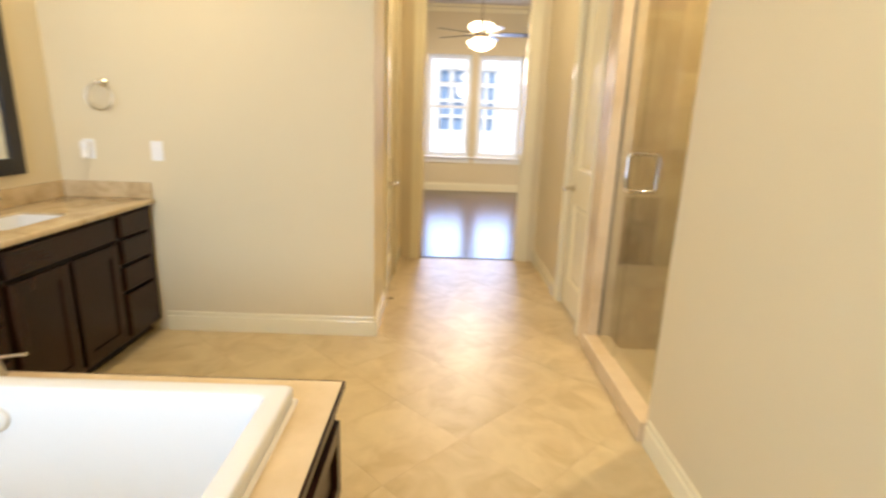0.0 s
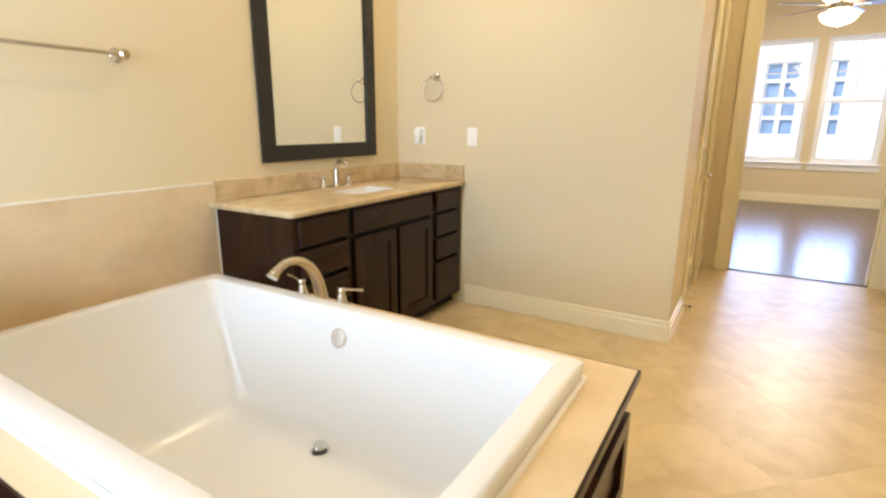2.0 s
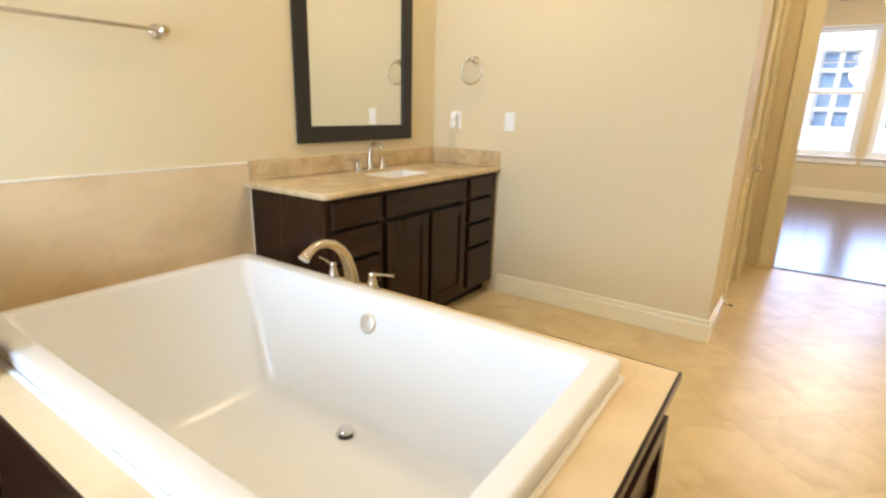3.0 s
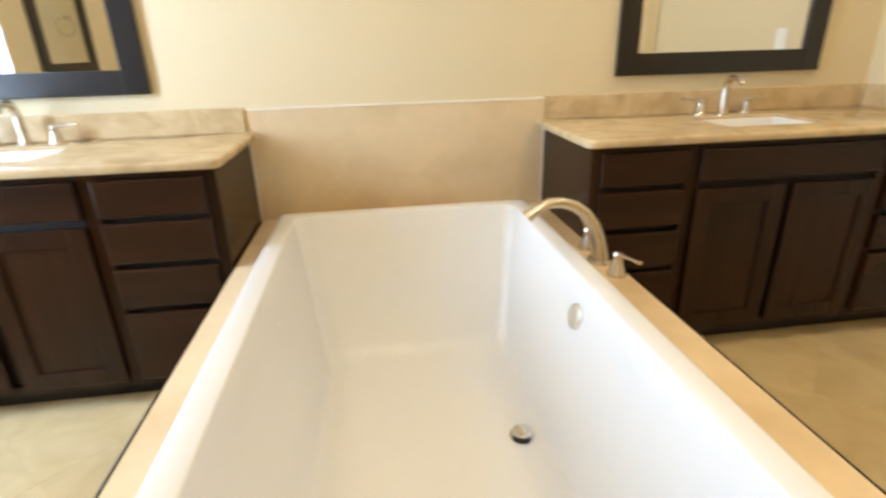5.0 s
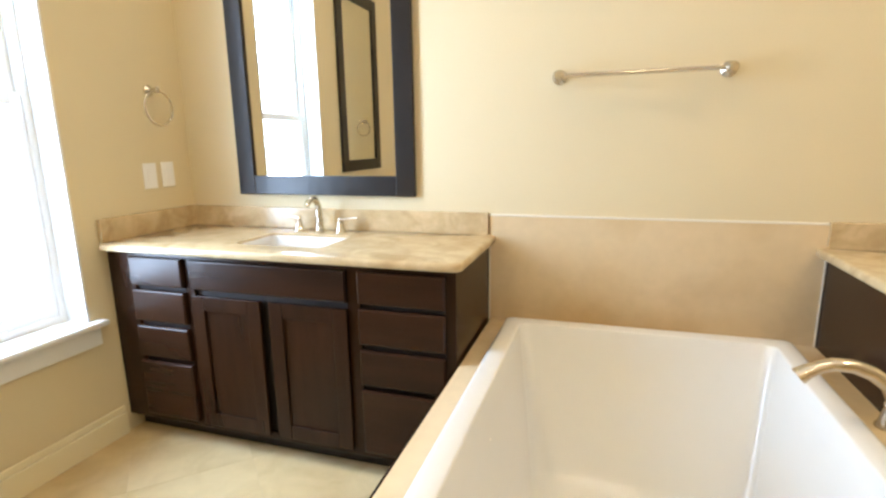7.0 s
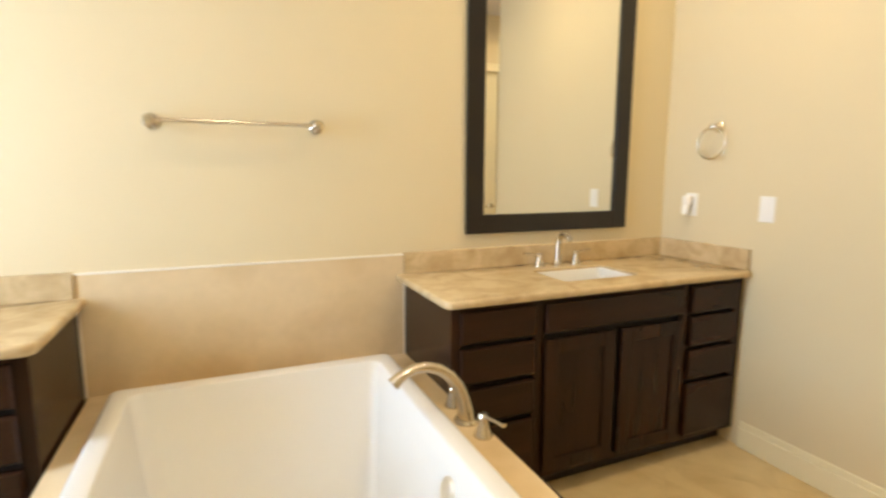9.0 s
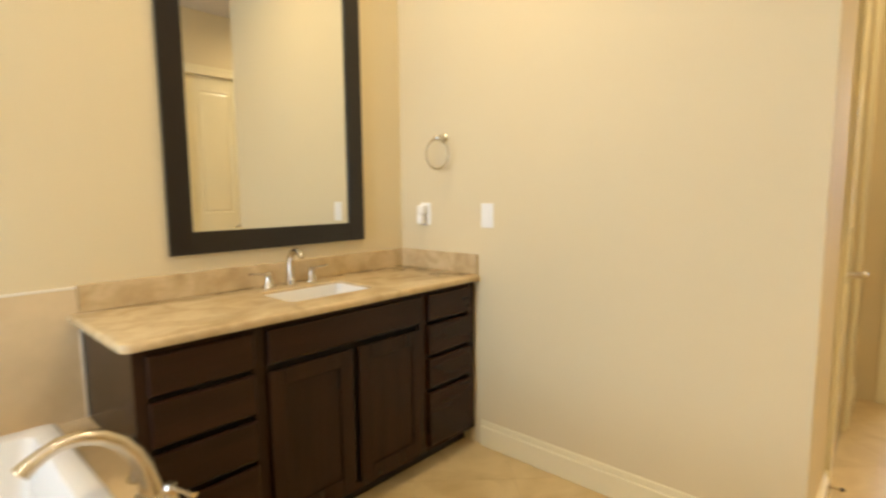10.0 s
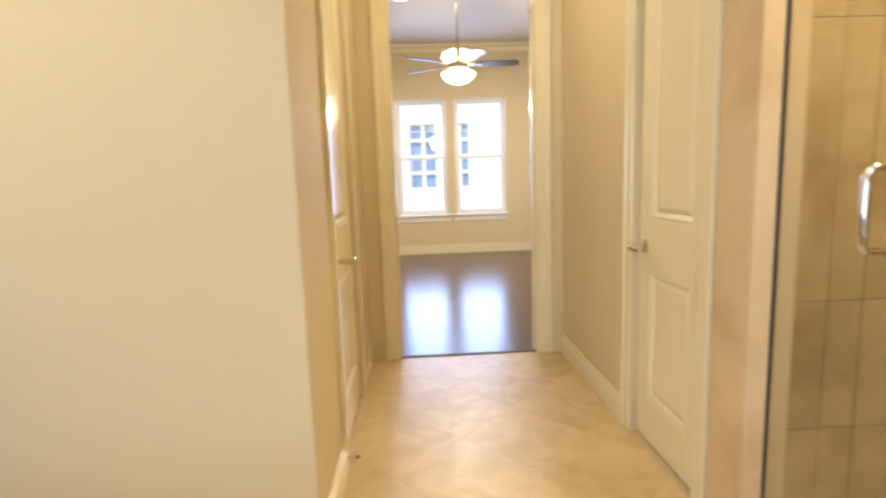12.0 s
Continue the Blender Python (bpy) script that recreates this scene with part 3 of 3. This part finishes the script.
def framed_mirror(m, w, h, label):
    """A mirror in a broad dark frame, in local x and z, its face towards local -y; the wall at y = 0."""
    o = thing("wall_mirror", m, label, "mirror", "framed mirrors")
    f = 0.088
    for x0, x1, z0, z1 in ((0, f, 0, h), (w - f, w, 0, h), (f, w - f, 0, f), (f, w - f, h - f, h)):
        part("frame", boxed(x0, x1, -0.024, -0.002, z0, z1, bevel=0.003), FRAME, o)
    part("mirror_glass", boxed(f - 0.004, w - f + 0.004, -0.012, -0.008, f - 0.004, h - f + 0.004), MIRROR, o, "clear silvered glass")
    return o


framed_mirror(pose(-1.206, 0, 1.014), 0.900, 1.40, "tall mirror in a flat black wooden frame above the vanity")
framed_mirror(pose(1.528, 0, 1.020), 0.931, 1.40, "tall mirror in a flat black wooden frame above the vanity")
framed_mirror(pose(XL, -2.28, 1.025, 0, 0, 90), 0.70, 1.40, "tall mirror in a flat black wooden frame on the window wall")

# ---- tub ----
DK = 0.492
TX0, TX1, TY0, TY1 = 0.116, 1.118, -1.846, -0.126
deck = bmesh.new()
loft(deck, [[(0.026, -1.974, z), (1.247, -1.974, z), (1.247, -0.56, z), (1.231, -0.56, z), (1.231, -0.012, z), (0.026, -0.012, z)] for z in (DK - 0.024, DK - 0.002)], False)
for x0, x1, y0, y1 in ((0.026, TX0 + 0.03, -1.974, -0.012), (TX1 - 0.03, 1.231, -0.56, -0.012), (TX1 - 0.03, 1.247, -1.974, -0.56),
                       (TX0 + 0.03, TX1 - 0.03, -1.974, TY0 + 0.03), (TX0 + 0.03, TX1 - 0.03, TY1 - 0.03, -0.012)):
    deck.faces.new([deck.verts.new(p) for p in ((x0, y0, DK), (x1, y0, DK), (x1, y1, DK), (x0, y1, DK))])
ring = [(0.026, -1.974), (1.247, -1.974), (1.247, -0.56), (1.231, -0.56), (1.231, -0.012), (0.026, -0.012)]
for i, p in enumerate(ring):
    q = ring[(i + 1) % 6]
    deck.faces.new([deck.verts.new(v) for v in ((*p, DK - 0.0021), (*q, DK - 0.0021), (*q, DK), (*p, DK))])
surround = thing("tub_surround", pose(0, 0, 0), "tan travertine tub deck on dark wooden panels", "tub surround")
bmesh.ops.remove_doubles(deck, verts=deck.verts, dist=0.0003)
part("deck", deck, SPLASH, surround, "honed tan travertine deck")
lip = 0.009
for x0, x1, y0, y1 in ((0.026 - lip, 0.026, -1.974 - lip, -0.56), (1.247, 1.247 + lip, -1.974 - lip, -0.56), (0.026, 1.247, -1.974 - lip, -1.974)):
    part("edge_strip", boxed(x0, x1, y0, y1, DK - 0.03, DK - 0.001, bevel=0.002), WOOD, surround, "thin dark wood edge strip")
part("apron", boxed(0.028, 1.245, -1.948, -1.93, 0.0, DK - 0.024), WOODH, surround, "espresso wood apron")
part("apron", boxed(0.028, 0.048, -1.93, -0.55, 0.0, DK - 0.024), WOODH, surround)
part("apron", boxed(1.225, 1.245, -1.93, -0.55, 0.0, DK - 0.024), WOODH, surround)
for x0, x1 in ((0.062, 0.625), (0.650, 1.195)):
    fp = part("apron_panel", shaker(bmesh.new(), x0, x1, 0.09, 0.375, -1.974), WOODH, surround)
    part("panel_field", boxed(x0 + 0.057, x1 - 0.057, -1.957, -1.949, 0.147, 0.318), WOODH, fp)
tub = thing("bathtub", pose(0, 0, 0), "deep white acrylic rectangular drop-in bathtub", "bathtub")
RT = 0.550
tcx, tcy, thx, thy = (TX0 + TX1) / 2, (TY0 + TY1) / 2, (TX1 - TX0) / 2, (TY1 - TY0) / 2
loops = [(0.004, 0.022, DK + 0.0005), (0.0, 0.022, RT - 0.014), (0.002, 0.022, RT - 0.006), (0.008, 0.024, RT - 0.001), (0.014, 0.026, RT), (0.063, 0.034, RT), (0.067, 0.036, RT - 0.002), (0.069, 0.038, RT - 0.006)]
lp = [rounded(tcx, tcy, thx - k, thy - k, r, z, 8) for k, r, z in loops]
ix0, ix1, iy0, iy1 = TX0 + 0.069, TX1 - 0.069, TY0 + 0.069, TY1 - 0.069
for f, z, r in ((0.12, 0.475, 0.04), (0.45, 0.315, 0.042), (0.75, 0.165, 0.048), (0.88, 0.105, 0.06), (0.97, 0.080, 0.065), (1.08, 0.070, 0.06), (1.4, 0.065, 0.05)):
    x0, x1, y0, y1 = ix0 + 0.105 * f, ix1 - 0.105 * f, iy0 + 0.15 * f, iy1 - 0.29 * f
    lp.append(rounded((x0 + x1) / 2, (y0 + y1) / 2, (x1 - x0) / 2, (y1 - y0) / 2, r, z, 8))
part("shell", loft(bmesh.new(), lp), TUB, tub, smooth=True)
part("overflow_plate", lathe(bmesh.new(), [(0.037, 0), (0.037, 0.006), (0.031, 0.012), (0.012, 0.014)], pose(1.030, -0.955, 0.445, 0, -74, 0)), SATIN, tub, "round nickel overflow plate", True)
drain = part("tub_drain", lathe(bmesh.new(), [(0.037, 0.0), (0.037, 0.003), (0.028, 0.0035)], pose(0.88, -0.975, 0.067)), CHROME, tub, "chrome drain with a raised stopper", True)
part("gasket", lathe(bmesh.new(), [(0.026, 0.003), (0.026, 0.016)], pose(0.88, -0.975, 0.067)), RUBBER, drain, "black rubber gasket", True)
part("stopper", lathe(bmesh.new(), [(0.029, 0.016), (0.029, 0.020), (0.024, 0.026), (0.008, 0.029)], pose(0.88, -0.975, 0.067)), CHROME, drain, smooth=True)
part("wall_plug", lathe(bmesh.new(), [(0.009, 0.0), (0.009, 0.003), (0.006, 0.005)], pose(0.200, -0.84, 0.44, 0, 70, 0), steps=14), SATIN, tub, "small grey plug in the tub wall", True)
bead = [rounded(tcx, tcy, thx + k, thy + k, 0.024, z, 6) for k, z in ((-0.002, DK + 0.006), (0.006, DK + 0.005), (0.012, DK + 0.0005))]
part("bead", loft(bmesh.new(), bead, False), CAULK, tub, "cream caulk bead")

splash = thing("splash_panel", pose(0, 0, 0), "honed pale travertine wall panel behind the tub", "wall panel")
part("slab", boxed(0.018, 1.230, -0.012, -0.001, DK - 0.02, 0.940, bevel=0.001), SPLASH, splash)
part("caulk_line", boxed(0.016, 1.225, -0.014, -0.001, 0.940, 0.948, bevel=0.002), CAULK, splash, "cream caulk line")
for x in (0.018, 1.224):
    part("caulk_line", boxed(x, x + 0.006, -0.018, -0.0125, DK, CB, bevel=0.001), CAULK, splash)

tf = thing("tub_faucet", pose(1.206, -0.700, DK), "brushed nickel arched roman tub faucet with two levers", "faucet")
arc = [(0.0, 0), (-0.004, 0.04), (-0.016, 0.09), (-0.036, 0.135), (-0.064, 0.17), (-0.10, 0.195), (-0.14, 0.207), (-0.18, 0.207), (-0.208, 0.196), (-0.232, 0.182), (-0.250, 0.166)]
part("spout", tube(bmesh.new(), [(x, 0, z) for x, z in arc], [0.034, 0.031, 0.028, 0.026, 0.024, 0.022, 0.020, 0.019, 0.0185, 0.021, 0.025], 20, 0.85), NICKEL, tf, smooth=True)
part("flange", lathe(bmesh.new(), [(0.042, 0), (0.042, 0.005), (0.035, 0.014)]), NICKEL, tf, smooth=True)
lever_handle(tf, 0.006, -0.108, 0, -80, 1.15)
lever_handle(tf, 0.006, 0.118, 0, 80, 1.15)

# ---- wall fittings ----


def towel_bar(x0, x1, z):
    o = thing("towel_bar", pose(x0, 0, z), "brushed nickel towel bar on round posts", "towel bar")
    for x in (0, x1 - x0):
        part("post", lathe(bmesh.new(), [(0.028, 0), (0.028, 0.006), (0.022, 0.012), (0.012, 0.02), (0.011, 0.045), (0.019, 0.05), (0.02, 0.07), (0.013, 0.078)], pose(x, 0, 0, 90, 0, 0)), NICKEL, o, smooth=True)
    part("bar", tube(bmesh.new(), [(0, -0.06, 0), (x1 - x0, -0.06, 0)], 0.008), NICKEL, o, smooth=True)


towel_bar(0.289, 0.866, 1.478)


def towel_ring(m, label):
    """On a wall at local y = 0, facing local -y."""
    o = thing("towel_ring", m, label, "towel ring", "towel rings")
    part("mount", lathe(bmesh.new(), [(0.025, 0), (0.025, 0.006), (0.019, 0.012), (0.010, 0.02), (0.010, 0.04), (0.014, 0.045), (0.014, 0.058), (0.008, 0.062)], pose(0, 0, 0, 90, 0, 0)), NICKEL, o, smooth=True)
    ring = [(0.075 * math.sin(2 * math.pi * i / 40), -0.052, -0.078 + 0.075 * math.cos(2 * math.pi * i / 40)) for i in range(40)]
    part("ring", tube(bmesh.new(), ring, 0.0048, 10, closed=True), NICKEL, o, smooth=True)


towel_ring(pose(XR, -0.322, 1.522, 0, 0, -90), "brushed nickel towel ring on the side wall")
towel_ring(pose(XL, -0.20, 1.49, 0, 0, 90), "brushed nickel towel ring beside the window")
towel_ring(pose(-0.90, YR, 1.48, 0, 0, 180), "brushed nickel towel ring on the rear wall")


def wall_plate(m, kind, label):
    o = thing("light_switch" if kind == "switch" else "outlet", m, label, "switch" if kind == "switch" else "outlet")
    part("plate", boxed(-0.036, 0.036, -0.006, 0.0, -0.058, 0.058, bevel=0.003), PLASTIC, o)
    if kind == "switch":
        rk = bmesh.new()
        box(rk, -0.016, 0.016, -0.010, -0.0055, -0.033, 0.033, bevel=0.002)
        part("rocker", rk, PLASTIC, o)
    else:
        for z in (-0.02, 0.02):
            part("socket", lathe(bmesh.new(), [(0.016, 0), (0.016, 0.003), (0.014, 0.004)], pose(0, -0.0055, z, 90, 0, 0)), PLASTIC, o)
        if kind == "night":
            nl = part("plug_in_light", boxed(-0.022, 0.022, -0.05, -0.008, -0.002, 0.045, bevel=0.008), PLASTIC, o, "small white plug-in night light", True)
            part("shade", lathe(bmesh.new(), [(0.012, -0.052), (0.02, -0.045), (0.021, -0.012), (0.016, -0.002)], pose(0, -0.04, 0)), PLASTIC, nl, smooth=True)
    return o


wall_plate(pose(XR, -0.595, 1.143, 0, 0, -90), "switch", "white rocker light switch on the side wall")
wall_plate(pose(XR, -0.19, 1.143, 0, 0, -90), "night", "white outlet with a plug-in night light")
wall_plate(pose(XL, -0.248, 1.113, 0, 0, 90), "switch", "white rocker light switch beside the window")
wall_plate(pose(XL, -0.146, 1.115, 0, 0, 90), "switch", "white rocker light switch near the corner")
wall_plate(pose(XB, -4.33, 0.37, 0, 0, -90), "outlet", "white bedroom outlet above the baseboard")

# ---- shower ----
SY = -4.35
structure("wall_shower_back", boxed(SH0 - 0.02, SH1 + 0.02, SY - 0.1, SY - 0.006, -0.05, 2.8), GROUT, "grout bed of the shower wall")
structure("wall_shower_west", boxed(SH0 - 0.12, SH0 - 0.026, SY, YR - 0.13, -0.05, 2.8), GROUT, "grout bed of the shower wall")
structure("wall_shower_east", boxed(SH1 + 0.026, SH1 + 0.12, SY, YR - 0.13, -0.05, 2.8), GROUT, "grout bed of the shower wall")
structure("ceiling_shower", boxed(SH0 - 0.12, SH1 + 0.12, SY - 0.1, YR - 0.13, 2.76, 2.85), CEIL, "plain shower ceiling")
structure("shower_curb", boxed(SH0, SH1, YR - 0.135, YR + 0.03, 0.0, 0.10, bevel=0.004), SPLASH, "tan travertine shower curb")
jm = bmesh.new()
box(jm, SH1 - 0.012, SH1 + 0.002, YR - 0.13, YR + 0.012, 0.10, 2.35, bevel=0.002)
box(jm, SH1 + 0.002, CL0 - 0.10, YR + 0.001, YR + 0.013, 0.0, 2.42, bevel=0.002)
structure("trim_shower_jamb", jm, SPLASH, "tan travertine jamb beside the shower")
GY = YR - 0.06
fx = thing("shower_screen", pose(0, GY, 0.10), "fixed frameless glass shower panel on the curb", "glass panel")
part("glass_panel", boxed(2.322, SH1 - 0.018, -0.005, 0.005, 0.002, 2.2), SHGLASS, fx).visible_shadow = False
part("seal", boxed(SH1 - 0.018, SH1 - 0.0125, -0.005, 0.005, 0.0, 2.2), RUBBER, fx, "dark edge seal")
sd = thing("shower_door", pose(0, GY, 0.105), "frameless glass shower door with a chrome pull", "shower door")
part("glass_panel", boxed(SH0 + 0.012, 2.316, -0.005, 0.005, 0.005, 2.195), SHGLASS, sd).visible_shadow = False
hx = 2.25
for k in (1, -1):
    pull = [(hx, 0.006 * k, 0.955), (hx, 0.055 * k, 0.955), (hx, 0.071 * k, 0.962), (hx, 0.078 * k, 0.978), (hx, 0.078 * k, 1.122), (hx, 0.071 * k, 1.138), (hx, 0.055 * k, 1.145), (hx, 0.006 * k, 1.145)]
    part("pull", tube(bmesh.new(), pull, 0.0095, 12), CHROME, sd, "chrome D pull", True)
for z in (0.3, 1.8):
    part("hinge", boxed(SH0 + 0.001, SH0 + 0.07, -0.012, 0.012, z, z + 0.09, bevel=0.003), CHROME, sd)

# ---- bedroom fan ----
fan = thing("ceiling_fan", pose(7.0, -2.76, ZB + 0.17), "dark-bladed ceiling fan with lit frosted glass shades", "ceiling fan")
part("canopy", lathe(bmesh.new(), [(0.02, -0.24), (0.05, -0.22), (0.07, -0.18), (0.07, -0.17)]), NICKEL, fan, smooth=True)
part("downrod", lathe(bmesh.new(), [(0.012, -0.92), (0.012, -0.20)], steps=12), NICKEL, fan, smooth=True)
part("motor", lathe(bmesh.new(), [(0.03, -1.15), (0.09, -1.14), (0.115, -1.11), (0.115, -1.05), (0.08, -1.02), (0.03, -0.92)]), NICKEL, fan, "nickel motor housing", True)
for k in range(5):
    a = radians(-92 + 72 * k)
    m = pose(0, 0, -1.065, 0, 0, math.degrees(a)) @ pose(0, 0, 0, -11, 0, 0)
    bl = bmesh.new()
    loft(bl, [[(0.20, -0.05, z), (0.30, -0.068, z), (0.62, -0.068, z), (0.67, -0.04, z), (0.67, 0.04, z), (0.62, 0.068, z), (0.30, 0.068, z), (0.20, 0.05, z)] for z in (-0.004, 0.004)], True, True)
    bl.transform(m)
    part("blade", bl, BLADE, fan)
    ar = boxed(0.10, 0.26, -0.02, 0.02, -0.010, -0.0045, bevel=0.002)
    ar.transform(m)
    part("blade_arm", ar, NICKEL, fan)
for k in range(4):
    a = radians(45 + 90 * k)
    m = pose(0.12 * math.cos(a), 0.12 * math.sin(a), -0.99) @ pose(0, 0, 0, 0, 0, math.degrees(a)) @ pose(0, 0, 0, 0, 28, 0)
    part("glass_shade", lathe(bmesh.new(), [(0.026, -0.05), (0.038, -0.03), (0.056, 0.01), (0.068, 0.04), (0.072, 0.05)], m, cap=True), BULB, fan, "lit frosted glass shade", True)
part("light_bowl", lathe(bmesh.new(), [(0.015, -1.275), (0.06, -1.265), (0.12, -1.24), (0.165, -1.20), (0.182, -1.165), (0.17, -1.15)]), BULB, fan, "lit frosted glass bowl", True)
part("finial", lathe(bmesh.new(), [(0.006, -1.33), (0.012, -1.305), (0.008, -1.288)]), NICKEL, fan, smooth=True)
fl = bpy.data.lights.new("fan_lamp", "POINT")
fl.energy, fl.color, fl.shadow_soft_size = 45, (1.0, 0.86, 0.68), 0.16
new("fan_lamp", fl).location = (7.0, -2.76, ZB - 1.35)

# ---- outside ----
# invented overhang, out of view, that blocks direct sun at the bathroom window
structure("sun_block_eave", boxed(XL - 1.5, XL - 0.19, -6.5, 4.0, 3.16, 3.3), WHITE, "unseen white eave added to block the sun above the window wall")
structure("roof", boxed(XL - 0.2, XD, -5.1, 0.15, 3.16, 3.3), FACADE, "flat roof over the bathroom")
structure("ground", boxed(-400, 400, -400, 400, -3.6, -3.5), GROUND, "pale concrete ground below the windows")
# added glowing panel in place of bright daylight; it also lights the room
structure("backdrop", boxed(XL - 7.3, XL - 7.2, -20, 11, -3.5, 8.5), DAYGLOW, "added glowing white panel standing in for daylight outside the window")
HX = 17.0
house = thing("neighbour_house", pose(HX, 0, -3.5), "white stucco house across the way with small-paned windows", "house")
WN = [(-2.95, -2.10), (-3.95, -3.30), (-6.6, -5.7), (-0.6, 0.3)]
hw = bmesh.new()
ys = [-14.0] + [v for w in sorted(WN) for v in w] + [12.0]
for i in range(0, len(ys), 2):
    box(hw, 0, 0.3, ys[i], ys[i + 1], 0, 9.5)
for a, b in WN:
    box(hw, 0, 0.3, a, b, 0, 4.45)
    box(hw, 0, 0.3, a, b, 6.40, 9.5)
part("wall", hw, FACADE, house)
part("roof", boxed(-0.4, 6, -14.3, 12.3, 9.5, 9.8), FACADE, house)
for a, b in WN:
    wo = part("window", boxed(0.08, 0.14, a, b, 4.45, 6.40), PANEBLUE, house, "panes with the sky's reflection painted blue")
    for k in range(3):
        y = a + (b - a) * k / 2
        part("muntin", boxed(0.04, 0.075, y - 0.06, y + 0.06, 4.45, 6.40), FACADE, wo)
    for k in range(5):
        z = 4.45 + 1.95 * k / 4
        part("muntin", boxed(0.03, 0.07, a, b, z - 0.05, z + 0.05), FACADE, wo)

# ---- pieces of the floors and shower walls ----


def clip(poly, x0, x1, y0, y1):
    for ax, lim, sg in ((0, x0, 1), (0, x1, -1), (1, y0, 1), (1, y1, -1)):
        out = []
        for i, p in enumerate(poly):
            q = poly[(i + 1) % len(poly)]
            a, b = (p[ax] - lim) * sg, (q[ax] - lim) * sg
            if a >= 0:
                out.append(p)
            if (a >= 0) != (b >= 0):
                k = a / (a - b)
                out.append((p[0] + (q[0] - p[0]) * k, p[1] + (q[1] - p[1]) * k))
        poly = out
        if len(poly) < 3:
            return []
    return poly


floor = bpy.data.objects["floor"]
REG = [(XL, XR, YR, -0.001), (XR, XD + 0.015, YR, YC)]
T, gap = 0.44, 0.0005
c45 = math.sqrt(0.5)
for i in range(-14, 15):
    for j in range(-14, 15):
        u, v = i * T, j * T
        sq = [(u + gap, v + gap), (u + T - gap, v + gap), (u + T - gap, v + T - gap), (u + gap, v + T - gap)]
        sq = [(1.648 + (a - b) * c45, -2.418 + (a + b) * c45) for a, b in sq]
        bm = bmesh.new()
        for r in REG:
            pg = clip(sq, *r)
            if len(pg) >= 3:
                lo, hi = [bm.verts.new((*p, -0.0015)) for p in pg], [bm.verts.new((*p, 0.0)) for p in pg]
                bm.faces.new(hi)
                for k in range(len(pg)):
                    bm.faces.new((lo[k], lo[(k + 1) % len(pg)], hi[(k + 1) % len(pg)], hi[k]))
        if bm.faces:
            part("tile", bm, TILE, floor)
        else:
            bm.free()

bedfloor = bpy.data.objects["floor_bedroom"]
PW, PL = 0.127, 1.55
for r in range(46):
    y = -4.86 + r * PW
    off = -(r * 0.61 % PL)
    for c in range(5):
        x0, x1 = XD + 0.05 + off + c * PL, XD + 0.05 + off + (c + 1) * PL
        x0, x1 = max(x0, XD + 0.05), min(x1, XB)
        if x1 - x0 > 0.05:
            part("plank", boxed(x0 + 0.001, x1 - 0.001, y + 0.001, y + PW - 0.001, -0.0045, 0.0), PLANK, bedfloor)

TW, TH = 0.42, 0.42
for wname, axis, at, a0, a1, sgn in (("wall_shower_back", "x", SY - 0.006, SH0 - 0.02, SH1 + 0.02, 1), ("wall_shower_east", "y", SH1 + 0.026, SY, YR - 0.13, -1), ("wall_shower_west", "y", SH0 - 0.026, SY, YR - 0.13, 1)):
    w = bpy.data.objects[wname]
    n = int((a1 - a0) / TW) + 1
    for k in range(n):
        for z in range(7):
            p, q = a0 + k * TW + 0.0015, min(a0 + (k + 1) * TW, a1) - 0.0015
            b, t = z * TH - 0.0 + 0.0015, min((z + 1) * TH, 2.76) - 0.0015
            if q - p > 0.02:
                part("tile", boxed(*((p, q, at, at + 0.006 * sgn) if axis == "x" else (at, at + 0.006 * sgn, p, q)), b, t), SHTILE, w)
